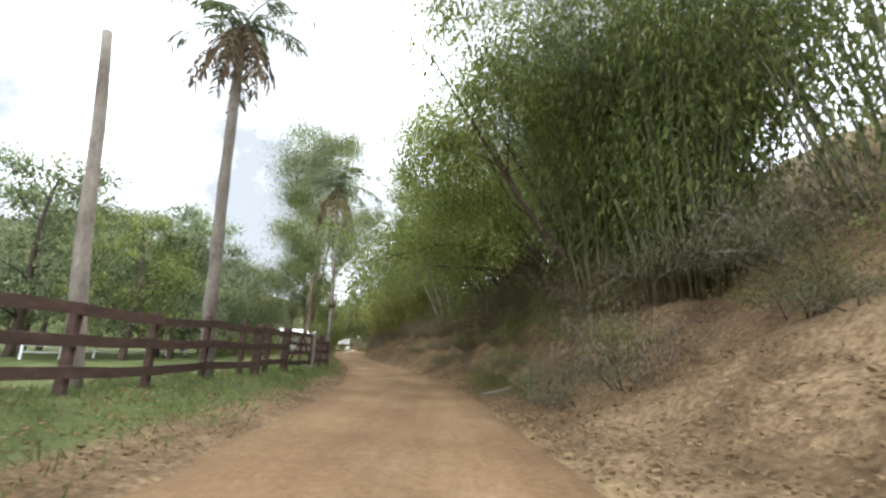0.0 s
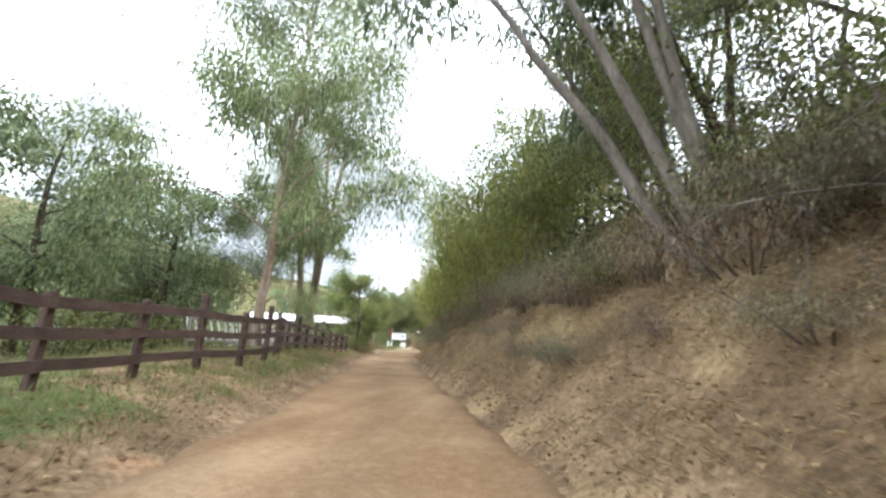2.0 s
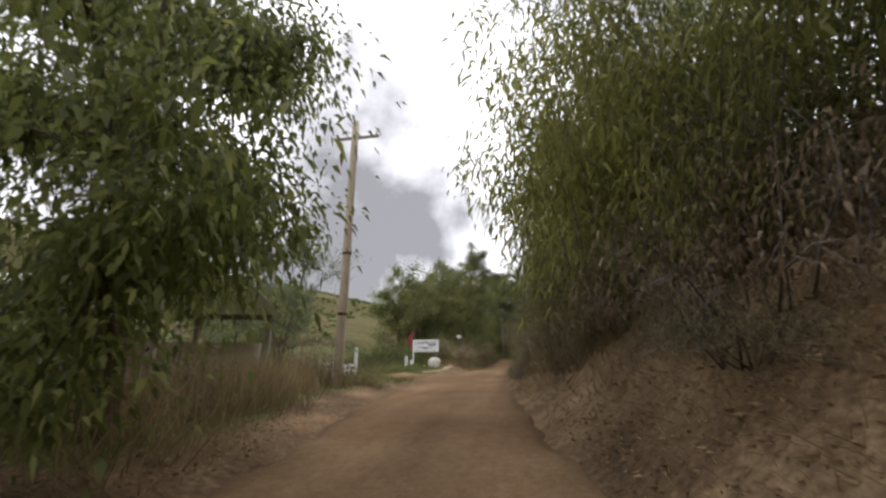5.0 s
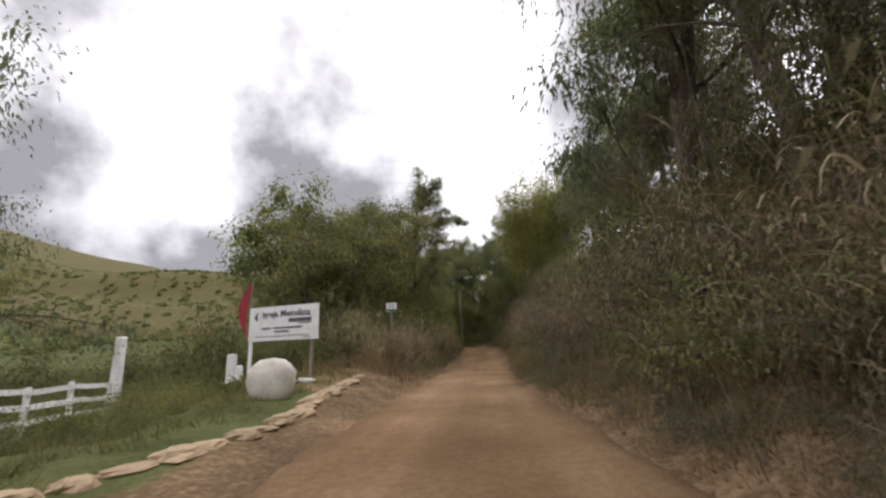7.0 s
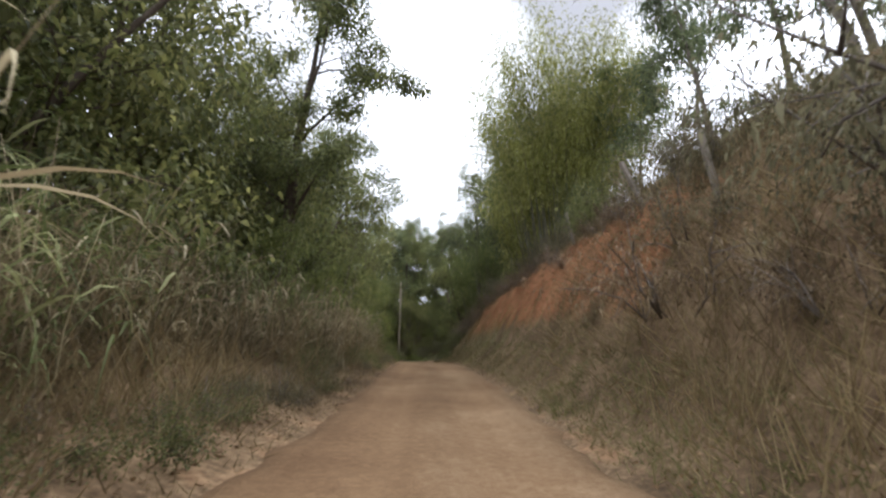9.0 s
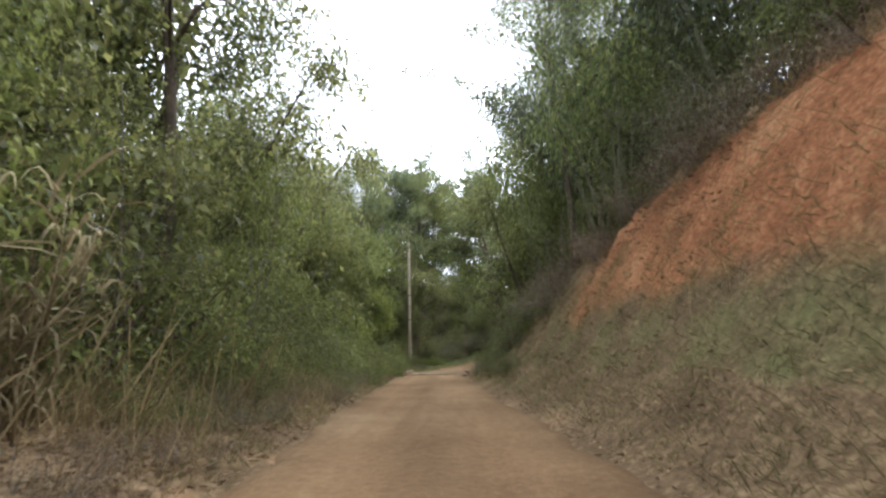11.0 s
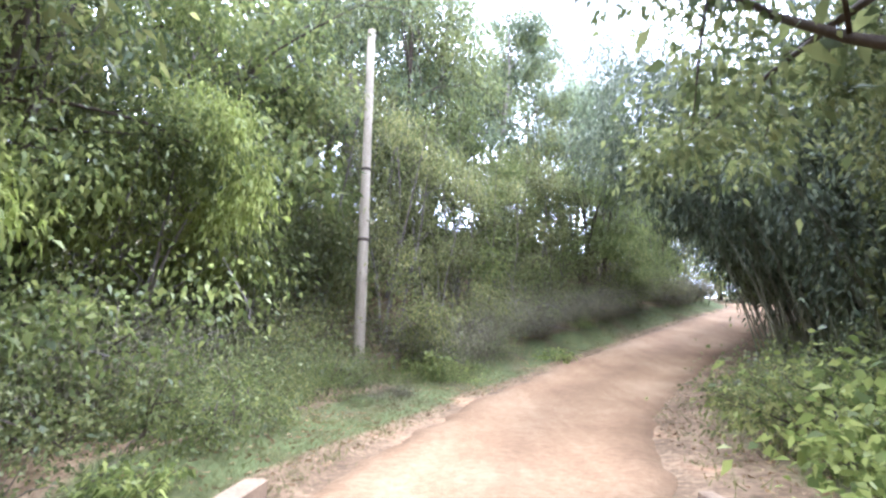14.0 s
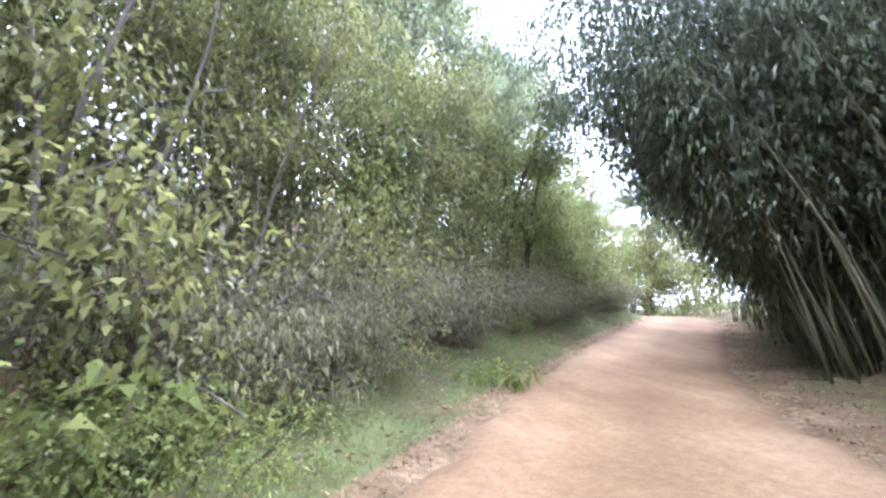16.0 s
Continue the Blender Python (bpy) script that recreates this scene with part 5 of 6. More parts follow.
litter("leaf_litter", "fallen leaves along the road edges", LEAF_FALLEN, 9000, 96, 186, -3.4, -1.9, 0.07, 213)
blades("grass", "green grass and weeds at the road edge", GRASS_OLIVE, 46000, 160, 188, -3.6, -2.0, 0.16, 0.008, 214, clumps=2600, lean=0.5)
blades("grass", "green grass and weeds at the road edge", GRASS_OLIVE, 10000, 150, 188, 2.0, 5.0, 0.22, 0.014, 215, clumps=900, lean=0.5)
litter("leaf_litter", "brown leaves on the shaded slope", LEAF_FALLEN, 9000, 138, 157, 3.0, 8.0, 0.09, 216)
blades("dry_stalks", "long pale dry stalks leaning out of the brush", GRASS_DRY, 400, 66, 114, 3.0, 4.4, 1.6, 0.022, 220, lean=0.4, category="dry stalks")
blades("dry_stalks", "long pale dry stalks leaning out of the cane", GRASS_DRY, 1000, 100, 142, -5.0, -3.0, 2.6, 0.03, 221, lean=0.4, category="dry stalks")
litter("gravel", "small pale pebbles and bits on the road", ROCK, 5000, 0, 172, -1.95, 1.95, 0.028, 222, category="gravel")
blades("dry_stalks", "pale dry stalks and twigs on the shaded slope", GRASS_DRY, 500, 136, 157, 3.0, 5.6, 1.0, 0.012, 223, lean=0.7, category="dry stalks")
blades("dry_cane", "tangled dry cane leaning over the red bank", GRASS_DRY, 7000, 98, 122, 3.2, 6.5, 1.5, 0.018, 224, clumps=300, lean=0.6)
blades("grass", "olive and dry grass on the fence verge", GRASS_OLIVE, 40000, 34, 66, -9, -2.6, 0.3, 0.01, 225, clumps=3600, lean=0.5)
# hillside scrub, thickened in dark leaf to put cloud shade on the hills
blades("scrub", "scrub over the far hillsides, dark and dense to stand for cloud shade", LEAF_DARK, 46000, 10, 240, -190, -42, 1.4, 0.9, 226, clumps=5000, lean=0.6, category="scrub")
blades("dry_grass", "straw-coloured grass on the slope below the bamboo", GRASS_DRY, 30000, 132, 158, 2.3, 6.5, 0.26, 0.007, 227, clumps=1500, lean=0.7)
blades("grass", "olive grass on the slope below the bamboo", GRASS_OLIVE, 16000, 118, 156, 2.2, 4.2, 0.25, 0.008, 228, clumps=900, lean=0.6)
blades("grass", "green verge grass below the dry brush", GRASS_OLIVE, 9000, 92, 118, 2.1, 3.4, 0.3, 0.015, 229, clumps=800, lean=0.5)
blades("grass", "olive grass and weeds at the forest edge", GRASS_OLIVE, 12000, 136, 158, -4.6, -2.0, 0.26, 0.015, 230, clumps=1100, lean=0.6)
litter("leaf_litter", "dark fallen leaves at the forest edge", LEAF_DRY, 9000, 134, 158, -5.0, -1.9, 0.09, 231)


# ---- fences, signs, bridge and other built things ----
def upright(x, y, turn=0.0, tilt=(0, 0)):
    return pose(x, y, land_z(x, y), tilt[0], tilt[1], turn)


def board(p, q, high, thick, material, name, parent, sag=0.0, rng=random):
    """A sawn board from p to q, standing on edge."""
    p, q = Vector(p), Vector(q)
    t = (q - p).normalized()
    side = t.cross(Vector((0, 0, 1))).normalized()
    up = side.cross(t)
    sh, n, pts, faces = Shape(), 4, [], []
    for i in range(n + 1):
        f = i / n
        c = p.lerp(q, f) + up * (-sag * 4 * f * (1 - f) + rng.uniform(-0.008, 0.008))
        for a, b in ((-1, -1), (1, -1), (1, 1), (-1, 1)):
            pts.append(c + side * a * thick / 2 + up * b * high / 2 * rng.uniform(0.93, 1.04))
    for i in range(n):
        o = 4 * i
        faces += [(o + k, o + (k + 1) % 4, o + 4 + (k + 1) % 4, o + 4 + k) for k in range(4)]
    faces += [(3, 2, 1, 0), (4 * n, 4 * n + 1, 4 * n + 2, 4 * n + 3)]
    sh.add(pts, faces)
    return part(name, sh.mesh(name, material), parent)


def fence_run(line, label, material, spacing, post, rails, height, rail_high, extra=0.0, seed=3, drop=0.0):
    """Posts along a line of places, with boards between them."""
    rng = random.Random(seed)
    base = thing("fence", label, "fence")
    pts = np.array(line, float)
    seg = np.hypot(*np.diff(pts, axis=0).T)
    s = np.concatenate([[0], np.cumsum(seg)])
    n = max(2, int(round(s[-1] / spacing)))
    at = np.linspace(0, s[-1], n + 1)
    xs, ys = np.interp(at, s, pts[:, 0]), np.interp(at, s, pts[:, 1])
    feet = []
    for x, y in zip(xs, ys):
        z = land_z(x, y) - drop
        feet.append((x, y, z))
        h = height * rng.uniform(0.96, 1.05) + (extra * rng.uniform(0.3, 1) if rng.random() < 0.3 else 0)
        sh = Shape().box(pose(x, y, z - 0.3, rng.uniform(-1.5, 1.5), rng.uniform(-1.5, 1.5), rng.uniform(-8, 8)), post * rng.uniform(0.9, 1.15), post, h + 0.3, 0.93, 0.006, rng)
        part("post", sh.mesh("post", material), base)
    for (a, b) in zip(feet, feet[1:]):
        d = Vector((b[0] - a[0], b[1] - a[1], 0)).normalized()
        off = Vector((d.y, -d.x, 0)) * (post * 0.5 + 0.022)
        for r in rails:
            board(Vector(a) + off + Vector((0, 0, r + rng.uniform(-0.02, 0.02))), Vector(b) + off + Vector((0, 0, r + rng.uniform(-0.02, 0.02))), rail_high, 0.035, material, "rail", base, 0.01, rng)
    return base


# brown paddock fence with its gate
fence_run([(-5.6, -6), (-5.4, 4), (-5.2, 12), (-5.3, 15.3)], "dark brown wooden three-board paddock fence", FENCE_WOOD, 1.75, 0.13, (0.32, 0.78, 1.22), 1.35, 0.17, 0.1)
fence_run([(-5.5, 19.2), (-5.75, 23.2), (-8.3, 29.2), (-8.9, 34.6), (-9.4, 36.8), (-11.9, 42), (-13.0, 46.8), (-13.7, 51), (-14.6, 56.5)], "weathered brown wooden three-board paddock fence on the verge", FENCE_WOOD, 1.75, 0.13, (0.32, 0.74, 1.15), 1.3, 0.16, 0.25, 4)
fence_run([(-16.6, 58.5), (-18.6, 62), (-20.7, 67)], "grey weathered wooden fence near the spreading tree", OLD_WOOD, 1.7, 0.13, (0.4, 0.8, 1.15), 1.35, 0.13, 0.2, 5)


def gate(p, q, label, material, height):
    base = thing("gate", label, "gate")
    (x0, y0), (x1, y1) = p, q
    z0, z1 = land_z(x0, y0) + 0.12, land_z(x1, y1) + 0.12
    P = lambda f, h: Vector((x0 + (x1 - x0) * f, y0 + (y1 - y0) * f, z0 + (z1 - z0) * f + h))
    for h in (0.12, 0.48, 0.82, height - 0.06):
        board(P(0, h), P(1, h), 0.13, 0.035, material, "rail", base)
    for f in (0.01, 0.5, 0.99):
        part("stile", Shape().box(Matrix.Translation(P(f, 0)), 0.11, 0.07, height, 1.0).mesh("stile", material), base)
    off = Vector((0.05, 0, 0))
    board(P(0.03, 0.1) + off, P(0.48, height - 0.1) + off, 0.11, 0.03, material, "brace", base)
    board(P(0.97, 0.1) + off, P(0.52, height - 0.1) + off, 0.11, 0.03, material, "brace", base)
    return base


gate((-5.33, 15.6), (-5.48, 18.95), "closed brown wooden field gate with diagonal braces", FENCE_WOOD, 1.25)


def lone_post(x, y, size, high, material, label, name="post", lean=(0, 0)):
    ob = new(name, Shape().box(Matrix.Identity(4), size, size, high + 0.3, 0.95, 0.01).mesh(name, material))
    ob.matrix_basis = pose(x, y, land_z(x, y) - 0.3, lean[0], lean[1], 8)
    return tagged(ob, label, "post")


lone_post(-5.5, 19.2, 0.26, 1.45, OLD_WOOD, "thick grey weathered wooden gate post")
lone_post(-5.3, 15.3, 0.24, 1.45, FENCE_WOOD, "thick dark wooden gate post")
lone_post(-5.2, 12.7, 0.24, 1.4, FENCE_WOOD, "thick dark wooden fence post")

lone_post(-13.9, 47.6, 0.15, 2.0, OLD_WOOD, "tall weathered grey post at the paddock fence")
lone_post(-14.6, 52.0, 0.15, 2.0, OLD_WOOD, "tall weathered grey post at the paddock fence")

# white paddock rails farther off
fence_run([(-22.5, 24), (-22, 38), (-21.5, 50), (-23, 60)], "white painted paddock rail fence across the pasture", WHITE_PAINT, 2.4, 0.1, (0.35, 0.7, 1.05), 1.2, 0.1, 0, 6)


def feed_rack(x, y, turn, seed):
    rng = random.Random(seed)
    base = thing("feed_rack", "cattle feed rack of slanting pale stakes behind the fence", "feed rack", "feed racks")
    base.matrix_basis = upright(x, y, turn)
    for z in (0.25, 1.0):
        ob = board((-1.3, 0, z), (1.3, 0, z), 0.09, 0.06, OLD_WOOD, "beam", base)
    for sx in (-1.28, 1.28):
        part("leg", Shape().box(pose(sx, 0, -0.2), 0.1, 0.1, 1.3, 0.95).mesh("leg", OLD_WOOD), base)
    for i in range(8):
        m = pose(-1.15 + i * 0.31, 0.05, 0.28, rng.uniform(-3, 3), -18 + rng.uniform(-5, 5), 0)
        part("stake", Shape().box(m, 0.07, 0.045, 0.85 + rng.uniform(0, 0.2), 0.9, 0.004, rng).mesh("stake", WHITE_PAINT), base)


for i, (x, y, turn) in enumerate(((-14.6, 43.6, 75), (-15.6, 46.8, 75), (-17.0, 49.6, 75), (-13.2, 39.6, 72))):
    feed_rack(x, y, turn, i)


# palms beside the fence
p1 = make_palm(301, "slender palm with a dark collar on its trunk", 10.2, 0.105, fronds=24, length=2.7, lean=(0.02, 0.0), collar=3.02)
put(p1, -5.85, 23.2)
p2 = make_palm(302, "tall palm hung with dead fronds behind the fence", 10.3, 0.16, fronds=26, length=2.3, lean=(-0.085, 0.0), skirt=0.6)
put(p2, -5.4, 10.5)
p3 = make_palm(303, "tall feather palm in the distance", 12.5, 0.2, length=3.4, skirt=0.3)
put(p3, -34.5, 83.5, 0.98)
put(p3, -38.0, 82.0, 1.05, 80)


def bare_trunk(x, y, high, girth):
    rng = np.random.default_rng(8)
    pts = curve_points((0, 0, -0.3), (-0.09, 0, 1), high, 10, 0.015, rng)
    ob = new("dead_palm", Shape().tube(pts, [girth * (1.2 if i == 0 else 1 - 0.035 * i) for i in range(11)], 10, 0.06).mesh("dead_palm", BARK_GREY, True))
    ob.matrix_basis = upright(x, y)
    tagged(ob, "bare grey trunk of a dead palm behind the fence", "palm trunk")


bare_trunk(-5.85, 7.3, 6.9, 0.14)


# open barn with a pale metal roof
def barn(cx, cy, turn):
    base = thing("barn", "open-sided barn with a pale metal roof", "barn")
    base.matrix_basis = upright(cx, cy, turn)
    w, d, e, r = 10.0, 6.0, 2.5, 3.3
    for s in (-1, 1):
        n = 40
        pts, faces = [], []
        for i in range(n + 1):
            x = -w / 2 - 0.3 + (w + 0.6) * i / n
            zz = 0.03 * (i % 2)
            pts += [(x, s * (d / 2 + 0.4), e + zz), (x, 0, r + zz), (x, 0, r + zz - 0.05), (x, s * (d / 2 + 0.4), e + zz - 0.05)]
        for i in range(n):
            o = 4 * i
            faces += [(o + k, o + (k + 1) % 4, o + 4 + (k + 1) % 4, o + 4 + k) for k in range(4)]
        part("roof_slope", Shape().add(pts, faces).mesh("roof_slope", ROOF_METAL), base)
    for i in range(5):
        for s in (-1, 1):
            part("post", Shape().box(pose(-w / 2 + i * w / 4, s * d / 2, -0.5), 0.16, 0.16, e + 0.45, 1.0).mesh("post", OLD_WOOD), base)
    for s in (-1, 1):
        board((-w / 2, s * d / 2, e - 0.12), (w / 2, s * d / 2, e - 0.12), 0.2, 0.08, OLD_WOOD, "beam", base)
    part("back_wall", Shape().box(pose(0, d / 2 - 0.2, -0.4), w - 0.3, 0.15, 1.9, 1.0).mesh("back_wall", BARN_WALL), base)


barn(-24.6, 68.5, 12)


# ---- second stretch ----
def utility_pole(x, y, high, girth, label, lean=(0, 0), bands=(), arms=True):
    base = thing("utility_pole", label, "utility pole")
    base.matrix_basis = upright(x, y, 0, lean)
    pts = [(0, 0, -0.5 + (high + 0.5) * i / 8) for i in range(9)]
    part("shaft", Shape().tube(pts, [girth * (1 - 0.035 * i) for i in range(9)], 14, 0.015).mesh("shaft", POLE_WOOD, True), base)
    for b in bands:
        g = girth * (1 - 0.28 * b / high)
        part("band", Shape().tube([(0, 0, b), (0, 0, b + 0.04), (0, 0, b + 0.09)], [g + 0.012, g + 0.02, g + 0.012], 14).mesh("band", BARK_BROWN, True), base)
    if not arms:
        return
    part("crossarm", Shape().box(pose(0, 0.14, high - 0.6) @ pose(0, 0, 0, 0, 90, 0) @ Matrix.Translation((0, 0, -0.9)), 0.1, 0.09, 1.8, 1.0).mesh("crossarm", OLD_WOOD), base)
    for k in (-0.8, 0, 0.8):
        part("insulator", Shape().tube([(k, 0.14, high - 0.55), (k, 0.14, high - 0.45), (k, 0.14, high - 0.4)], [0.03, 0.05, 0.03], 8).mesh("insulator", STONE_PALE, True), base)


utility_pole(-17.6, 72.4, 9.5, 0.17, "thick tan utility pole standing in the dry grass", (0, 0.5), (2.2, 4.3))
utility_pole(-19.35, 169.5, 10.6, 0.16, "tall tan utility pole in front of the thicket", (0, -1), (3.6, 5.75), False)

fence_run([(-27.3, 89.5), (-28.6, 99.4)], "white painted wooden gate fence beside the driveway", WHITE_PAINT, 1.8, 0.14, (0.2, 0.64, 1.08, 1.5), 1.62, 0.16, 0, 9)
lone_post(-28.75, 99.8, 0.32, 3.3, WHITE_PAINT, "tall white painted gate post")
lone_post(-22.95, 97.8, 0.27, 2.26 - land_z(-22.95, 97.8), WHITE_PAINT, "white painted gate post beside the sign")
fence_run([(-27.2, 88.2), (-29.2, 82), (-31, 74), (-32, 66)], "dark board fence along the meadow", FENCE_WOOD, 2.0, 0.13, (0.4, 0.8, 1.15), 1.3, 0.15, 0, 10)
lone_post(-27.5, 83.0, 0.16, 2.1, OLD_WOOD, "grey wooden post at the meadow")
lone_post(-26.4, 85.0, 0.16, 1.9, OLD_WOOD, "grey wooden post at the meadow")


def flat_bar(parent, x, z, w, h, y=-0.028, material=None):
    return part("bar", Shape().box(pose(x, y, z - h / 2), w, 0.008, h, 1.0).mesh("bar", material or INK), parent)


def church_sign(x, y, turn):
    base = thing("sign", "white painted roadside sign board on two posts with dark lettering", "sign")
    zg = land_z(x, y)
    base.matrix_basis = pose(x, y, zg, 0, 0, turn)
    top, low, w = 3.68 - zg, 2.62 - zg, 2.67
    panel = part("panel", Shape().box(pose(0, 0, low), w, 0.04, top - low, 1.0).mesh("panel", WHITE_PAINT), base)
    for sx in (-w / 2 + 0.03, w / 2 - 0.28):
        part("leg", Shape().box(pose(sx, 0.07, -0.4), 0.09, 0.09, top + 0.3, 0.95, 0.004).mesh("leg", WHITE_PAINT if sx < 0 else OLD_WOOD), base)
    cu = bpy.data.curves.new("lettering", "FONT")
    cu.body, cu.size, cu.extrude, cu.align_x = "Igreja Metodista", 0.285, 0.003, "CENTER"
    cu.offset = 0.006
    tmp = bpy.data.objects.new("lettering", cu)
    scene.collection.objects.link(tmp)
    me = bpy.data.meshes.new_from_object(tmp.evaluated_get(bpy.context.evaluated_depsgraph_get()))
    bpy.data.objects.remove(tmp)
    me.materials.clear()
    me.materials.append(INK)
    words = part("lettering", me, panel, "dark painted words")
    words.matrix_basis = pose(0.12, -0.026, top - 0.33, 90, 0, 0)
    flat_bar(panel, 0.66, top - 0.46, 0.86, 0.12)
    flat_bar(panel, 0.86, top - 0.56, 0.46, 0.035)
    flat_bar(panel, -0.62, top - 0.68, 0.36, 0.055)
    flat_bar(panel, 0.2, top - 0.68, 1.1, 0.055)
    flat_bar(panel, -0.02, top - 0.79, 0.55, 0.055)
    flat_bar(panel, -0.45, top - 0.93, 1.2, 0.022)
    flat_bar(panel, 0.62, top - 0.92, 0.75, 0.022)
    flat_bar(panel, 0.92, top - 0.99, 0.32, 0.022)
    part("emblem", Shape().tube([(-1.0, -0.026, top - 0.42), (-1.06, -0.026, top - 0.3), (-0.98, -0.026, top - 0.17)], [0.02, 0.05, 0.012], 6).mesh("emblem", INK, True), panel, "small dark flame shape")
    # a plain red pennant shape beside the board
    f = Shape()
    n, pts = 12, []
    for i in range(n + 1):
        t = i / n
        x0 = -w / 2 - 0.02 - 0.55 * math.sin(t * math.pi) * (1 - 0.25 * t)
        x1 = -w / 2 - 0.02 - (0.02 + 0.22 * math.sin(t * math.pi) * t)
        z = top + 0.85 - 1.85 * t
        pts += [(x0, -0.01, z), (x1, -0.01, z), (x1, 0.02, z), (x0, 0.02, z)]
    faces = []
    for i in range(n):
        o = 4 * i
        faces += [(o + k, o + (k + 1) % 4, o + 4 + (k + 1) % 4, o + 4 + k) for k in range(4)]
    part("emblem", f.add(pts, faces).mesh("emblem", FLAG_RED), base, "red curved flame-shaped board")
    part("emblem_pole", Shape().box(pose(-w / 2 - 0.02, 0.05, top - 0.1), 0.05, 0.05, 1.0, 0.9).mesh("emblem_pole", OLD_WOOD), base)
    return base


church_sign(-21.0, 97.2, -15)


def planter(x, y, turn):
    base = thing("planter", "low white masonry planter under the sign", "planter")
    base.matrix_basis = upright(x, y, turn)
    high = 1.5 - land_z(x, y)
    part("wall", Shape().box(pose(-0.9, 0, -0.9), 1.75, 0.2, 0.82 + high, 0.98, 0.01).mesh("wall", WHITE_PAINT), base)
    part("wall", Shape().box(pose(0.78, 0, -0.9), 1.6, 0.22, 0.9 + high, 0.98, 0.01).mesh("wall", WHITE_PAINT), base)
    part("post", Shape().box(pose(-1.25, 0.05, -0.5), 0.17, 0.17, 0.9 + high, 0.97, 0.006).mesh("post", WHITE_PAINT), base)


planter(-21.1, 96.75, -15)


def rock_mesh(seed, flat=0.7, rings=6, sides=10, rough=0.16):
    rng = np.random.default_rng(seed)
    pts, faces = [(0, 0, -0.2)], []
    for i in range(1, rings):
        a = math.pi * i / rings
        for k in range(sides):
            w = 2 * math.pi * k / sides
            r = 0.5 * (1 + rng.normal(0, rough))
            pts.append((r * math.sin(a) ** 0.7 * math.cos(w), r * math.sin(a) ** 0.7 * math.sin(w), -math.cos(a) * 0.5 * flat + 0.35 * flat))
    pts.append((0.03, 0, 0.85 * flat))
    n = len(pts)
    for k in range(sides):
        faces.append((0, 1 + (k + 1) % sides, 1 + k))
        faces.append((n - 1, n - 1 - sides + k, n - 1 - sides + (k + 1) % sides))
    for i in range(rings - 2):
        o = 1 + i * sides
        faces += [(o + k, o + (k + 1) % sides, o + sides + (k + 1) % sides, o + sides + k) for k in range(sides)]
    return Shape().add(pts, faces)


boulder = new("boulder", rock_mesh(5, 1.1, 8, 14, 0.05).mesh("boulder", STONE_PALE, True))
boulder.matrix_basis = upright(-19.2, 93.1, 12) @ Matrix.Diagonal((1.0, 0.6, 0.88, 1))
tagged(boulder, "large rounded whitewashed stone at the driveway corner", "boulder")
rocks = [rock_mesh(20 + i).mesh("kerb_stone", ROCK) for i in range(4)]
rr = random.Random(7)
for i in range(22):
    f = i / 21
    x, y = beside(87.6 + 10.0 * f, -3.05 + 0.22 * math.sin(f * 5) - 0.5 * max(0, 0.25 - f) * 4)
    ob = new("kerb_stone", rocks[i % 4])
    ob.matrix_basis = upright(x, y, rr.uniform(-30, 30)) @ Matrix.Translation((rr.uniform(-0.08, 0.08), 0, -0.06)) @ Matrix.Diagonal((rr.uniform(0.25, 0.55), rr.uniform(0.38, 0.8), rr.uniform(0.18, 0.38), 1))
    tagged(ob, "rough pale edging stone beside the dirt road", "stone", "edging stones")


def small_sign(x, y, z):
    zg = land_z(x, y)
    base = thing("sign", "small white notice board on a post above dry grass", "sign")
    base.matrix_basis = pose(x, y, zg, 0, 0, 5)
    panel = part("panel", Shape().box(pose(0, 0, z - zg - 0.24), 0.52, 0.025, 0.44, 1.0).mesh("panel", WHITE_PAINT), base)
    part("post", Shape().box(pose(0, 0.05, -0.3), 0.07, 0.07, z - zg + 0.3, 1.0).mesh("post", OLD_WOOD), base)
    for k in range(4):
        flat_bar(panel, 0, z - zg + 0.14 - 0.06 * k, 0.4 - 0.06 * (k % 2), 0.02, -0.017)
    tagged(flat_bar(panel, 0, z - zg - 0.17, 0.5, 0.11, -0.017, SIGN_GREEN), "dark green band")


small_sign(-19.5, 106.1, 4.4)

# old posts along the edge of the red bank
for y, d, high, lean in ((115.5, 5.1, 1.2, (4, -12)), (118.5, 5.3, 1.3, (-5, -20)), (121.5, 5.3, 1.1, (3, 8)), (124.5, 5.5, 1.3, (2, -14)), (127.5, 5.4, 1.0, (-4, -6))):
    x, yy = beside(y, d)
    lone_post(x, yy, 0.11, high, OLD_WOOD, "old grey leaning fence post on the bank edge", "post", lean)

# spiky plants by the sign
for i, (x, y) in enumerate(((-20.4, 96.0), (-21.3, 96.2), (-22.1, 96.5), (-22.6, 92.0))):
    rng = np.random.default_rng(400 + i)
    n = 150
    ax = rng.normal(0, 0.45, (n, 3))
    ax[:, 2] = 1
    ob = thing("agave", "clump of green strap-leaved plants", "plant")
    part("leaves", leaf_mesh("leaves", LEAF_MID, rng.normal(0, 0.16, (n, 3)) * (1, 1, 0), ax, 0.7 * rng.uniform(0.5, 1.1, n), 0.05, rng, 0.35), ob)
    ob.matrix_basis = upright(x, y)


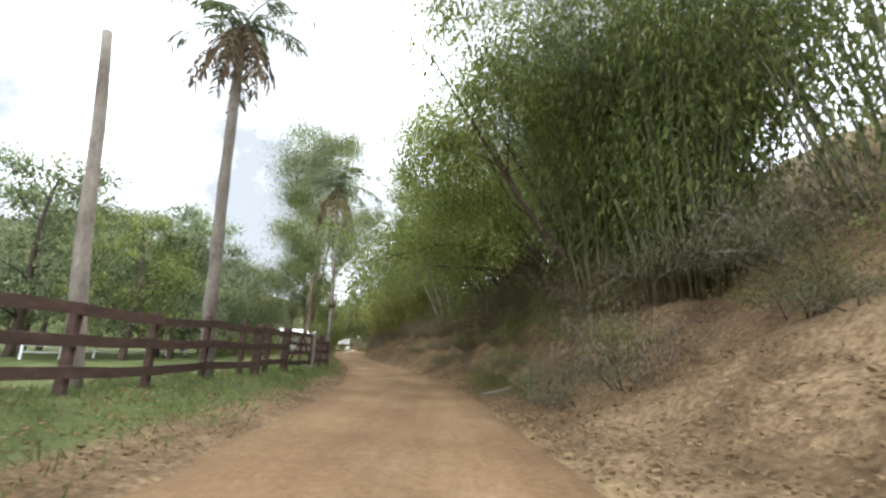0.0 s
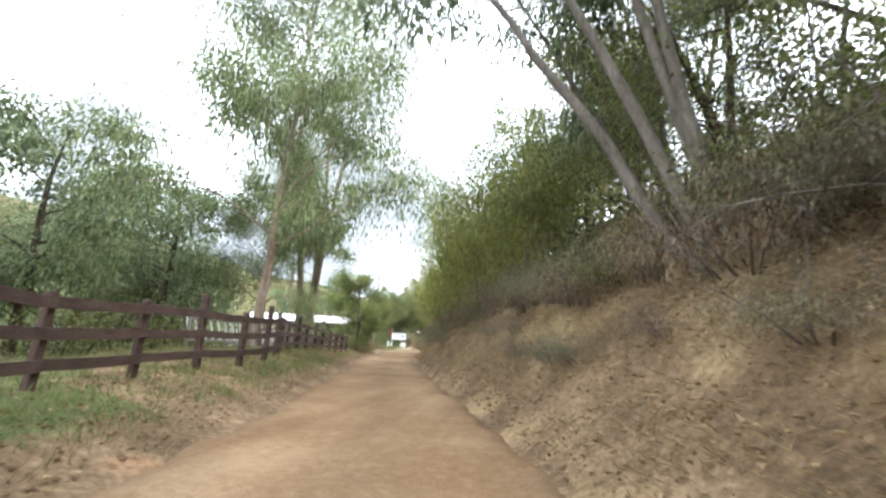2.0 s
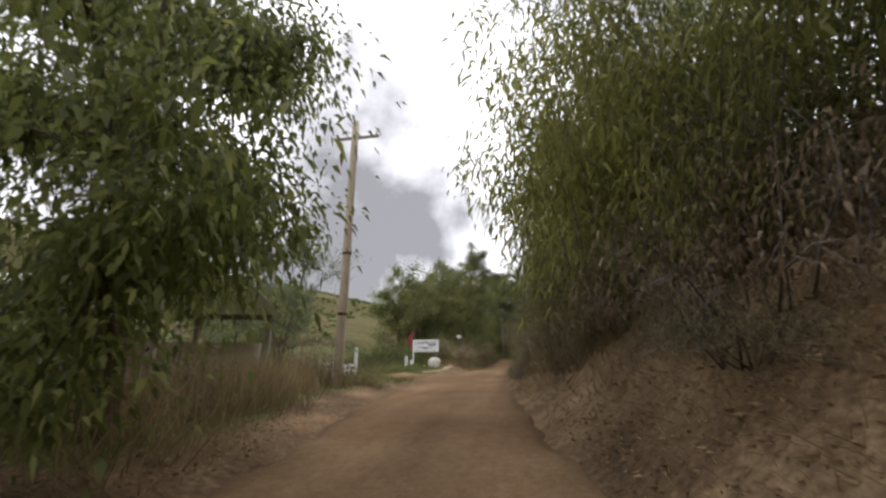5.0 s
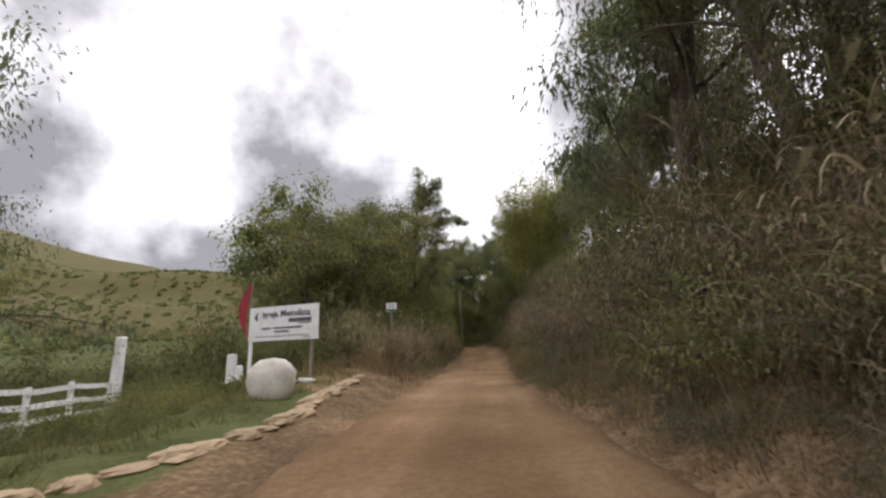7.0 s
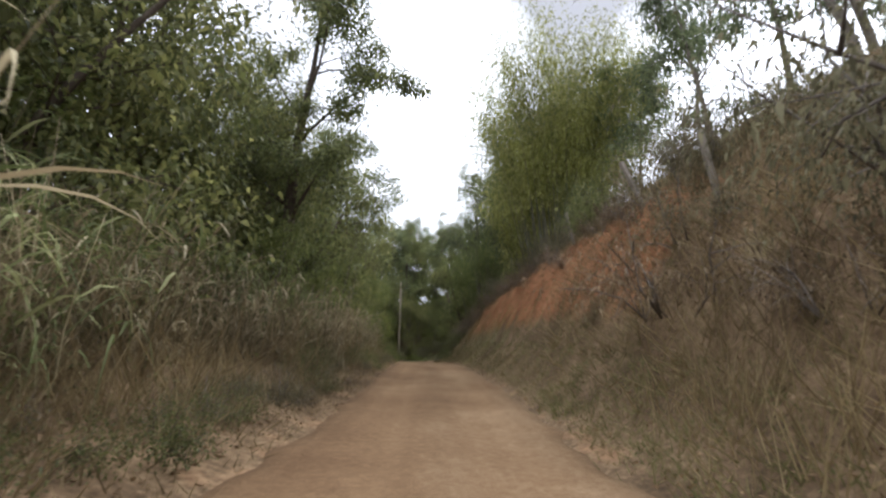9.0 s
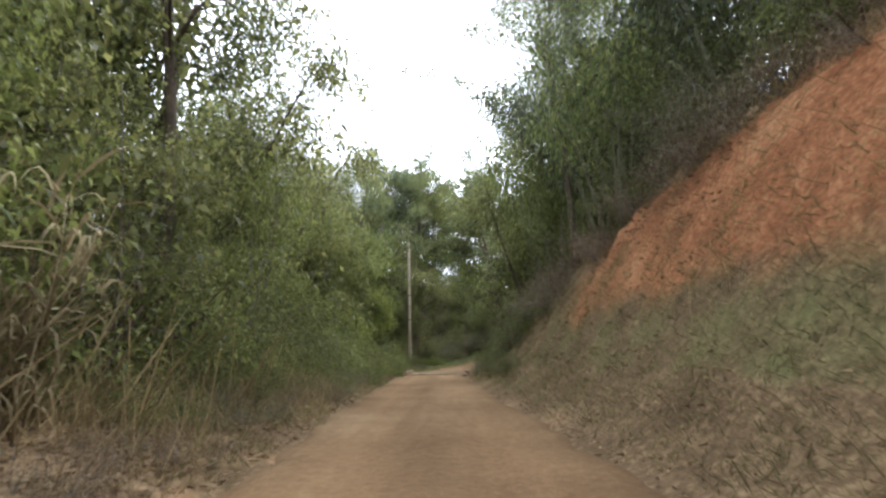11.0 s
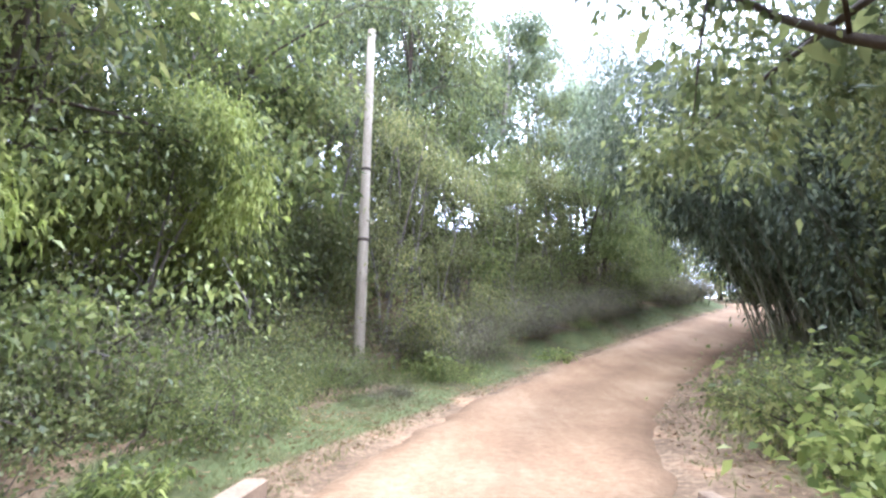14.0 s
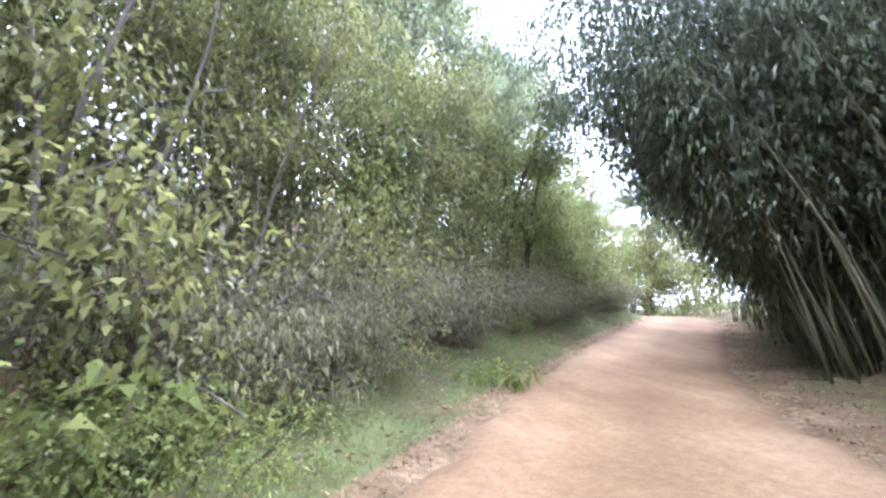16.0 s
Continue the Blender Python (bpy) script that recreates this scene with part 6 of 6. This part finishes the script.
# ---- the plank bridge ----
def bridge(cx, y0, y1, half):
    base = thing("bridge", "small plank bridge with squared log kerbs over a ditch", "bridge")
    zb = float(road_z((y0 + y1) / 2)) + 0.03
    rng = random.Random(12)
    n = 17
    for i in range(n):
        y = y0 + 0.12 + (y1 - y0 - 0.24) * i / (n - 1)
        m = pose(cx - half - 0.1 + rng.uniform(-0.08, 0.08), y, zb, 0, 90, rng.uniform(-1.2, 1.2))
        part("plank", Shape().box(m, 0.07, 0.19, 2 * half + 0.2 + rng.uniform(-0.1, 0.1), 1.0, 0.008, rng).mesh("plank", PLANK), base)
    for sx in (-1, 1):
        m = pose(cx + sx * half, y0 + 0.15, zb + 0.11, -90, 0, rng.uniform(-2, 2))
        part("kerb_log", Shape().box(m, 0.2 if sx < 0 else 0.15, 0.16, y1 - y0, 0.93, 0.012, rng).mesh("kerb_log", PLANK), base)
    for sx in (-1.1, 0, 1.1):
        part("beam", Shape().tube([(cx + sx, y0 - 0.5, zb - 0.22), (cx + sx, y1 + 0.5, zb - 0.22)], [0.16, 0.16], 8).mesh("beam", BARK_BROWN), base)


PLANK = rough_material("plank_wood", [(0.3, (0.13, 0.088, 0.055)), (0.6, (0.26, 0.185, 0.115)), (0.85, (0.38, 0.29, 0.19))], 4, 0.9, 0.4, 30)
bridge(-16.5, 157.7, 161.3, 1.83)

# fallen branches by the right-hand verge
for x, y, l, t in ((2.1, 25.5, 1.0, 70), (1.3, 12.4, 2.2, 12)):
    rng = np.random.default_rng(int(x * 10))
    pts = curve_points((0, 0, 0.06), (1, 0.2, 0.08), l, 6, 0.2, rng)
    ob = new("fallen_branch", Shape().tube(pts, [0.03, 0.045, 0.042, 0.036, 0.03, 0.022, 0.012], 7, 0.1).mesh("fallen_branch", BARK_GREY, True))
    ob.matrix_basis = upright(x, y, t)
    tagged(ob, "pale fallen branch lying on the littered verge", "branch")


# roots on the cut bank and vines at the thicket
def root(x, y, z, way, length, seed):
    rng = np.random.default_rng(seed)
    pts = curve_points((0, 0, 0), (math.cos(way) * 0.6, math.sin(way) * 0.6, -0.7), length, 8, 0.28, rng, 0.3)
    ob = new("root", Shape().tube(pts, [0.05 - 0.005 * i for i in range(9)], 6, 0.1).mesh("root", OLD_WOOD, True))
    ob.matrix_basis = pose(x, y, z)
    tagged(ob, "pale bare tree root hanging on the cut bank", "root", "bank roots")


for i in range(9):
    y = 11.5 + i * 1.3
    x, yy = beside(y, 5.0 + 0.3 * math.sin(i * 2.1))
    root(x, yy, land_z(x, yy) + 0.12, 3.3 + 0.5 * math.sin(i * 1.7), 1.5 + 0.4 * math.sin(i), 600 + i)


def vine(x, y, high, seed):
    rng = np.random.default_rng(seed)
    pts = curve_points((0, 0, high), (rng.uniform(-0.3, 0.3), rng.uniform(-0.3, 0.3), -1), high, 12, 0.14, rng)
    ob = new("vine", Shape().tube(pts, [0.016] * 13, 5).mesh("vine", BARK_GREY, True))
    ob.matrix_basis = upright(x, y)
    tagged(ob, "thin grey vine hanging down the thicket", "vine", "hanging vines")


for i, (x, y) in enumerate(((-22.4, 164.6), (-22.9, 165.3), (-23.3, 164.2), (-21.9, 167.4), (-20.6, 170.9), (-19.4, 173.4))):
    vine(x, y, 4.4 + 0.5 * (i % 3), 700 + i)
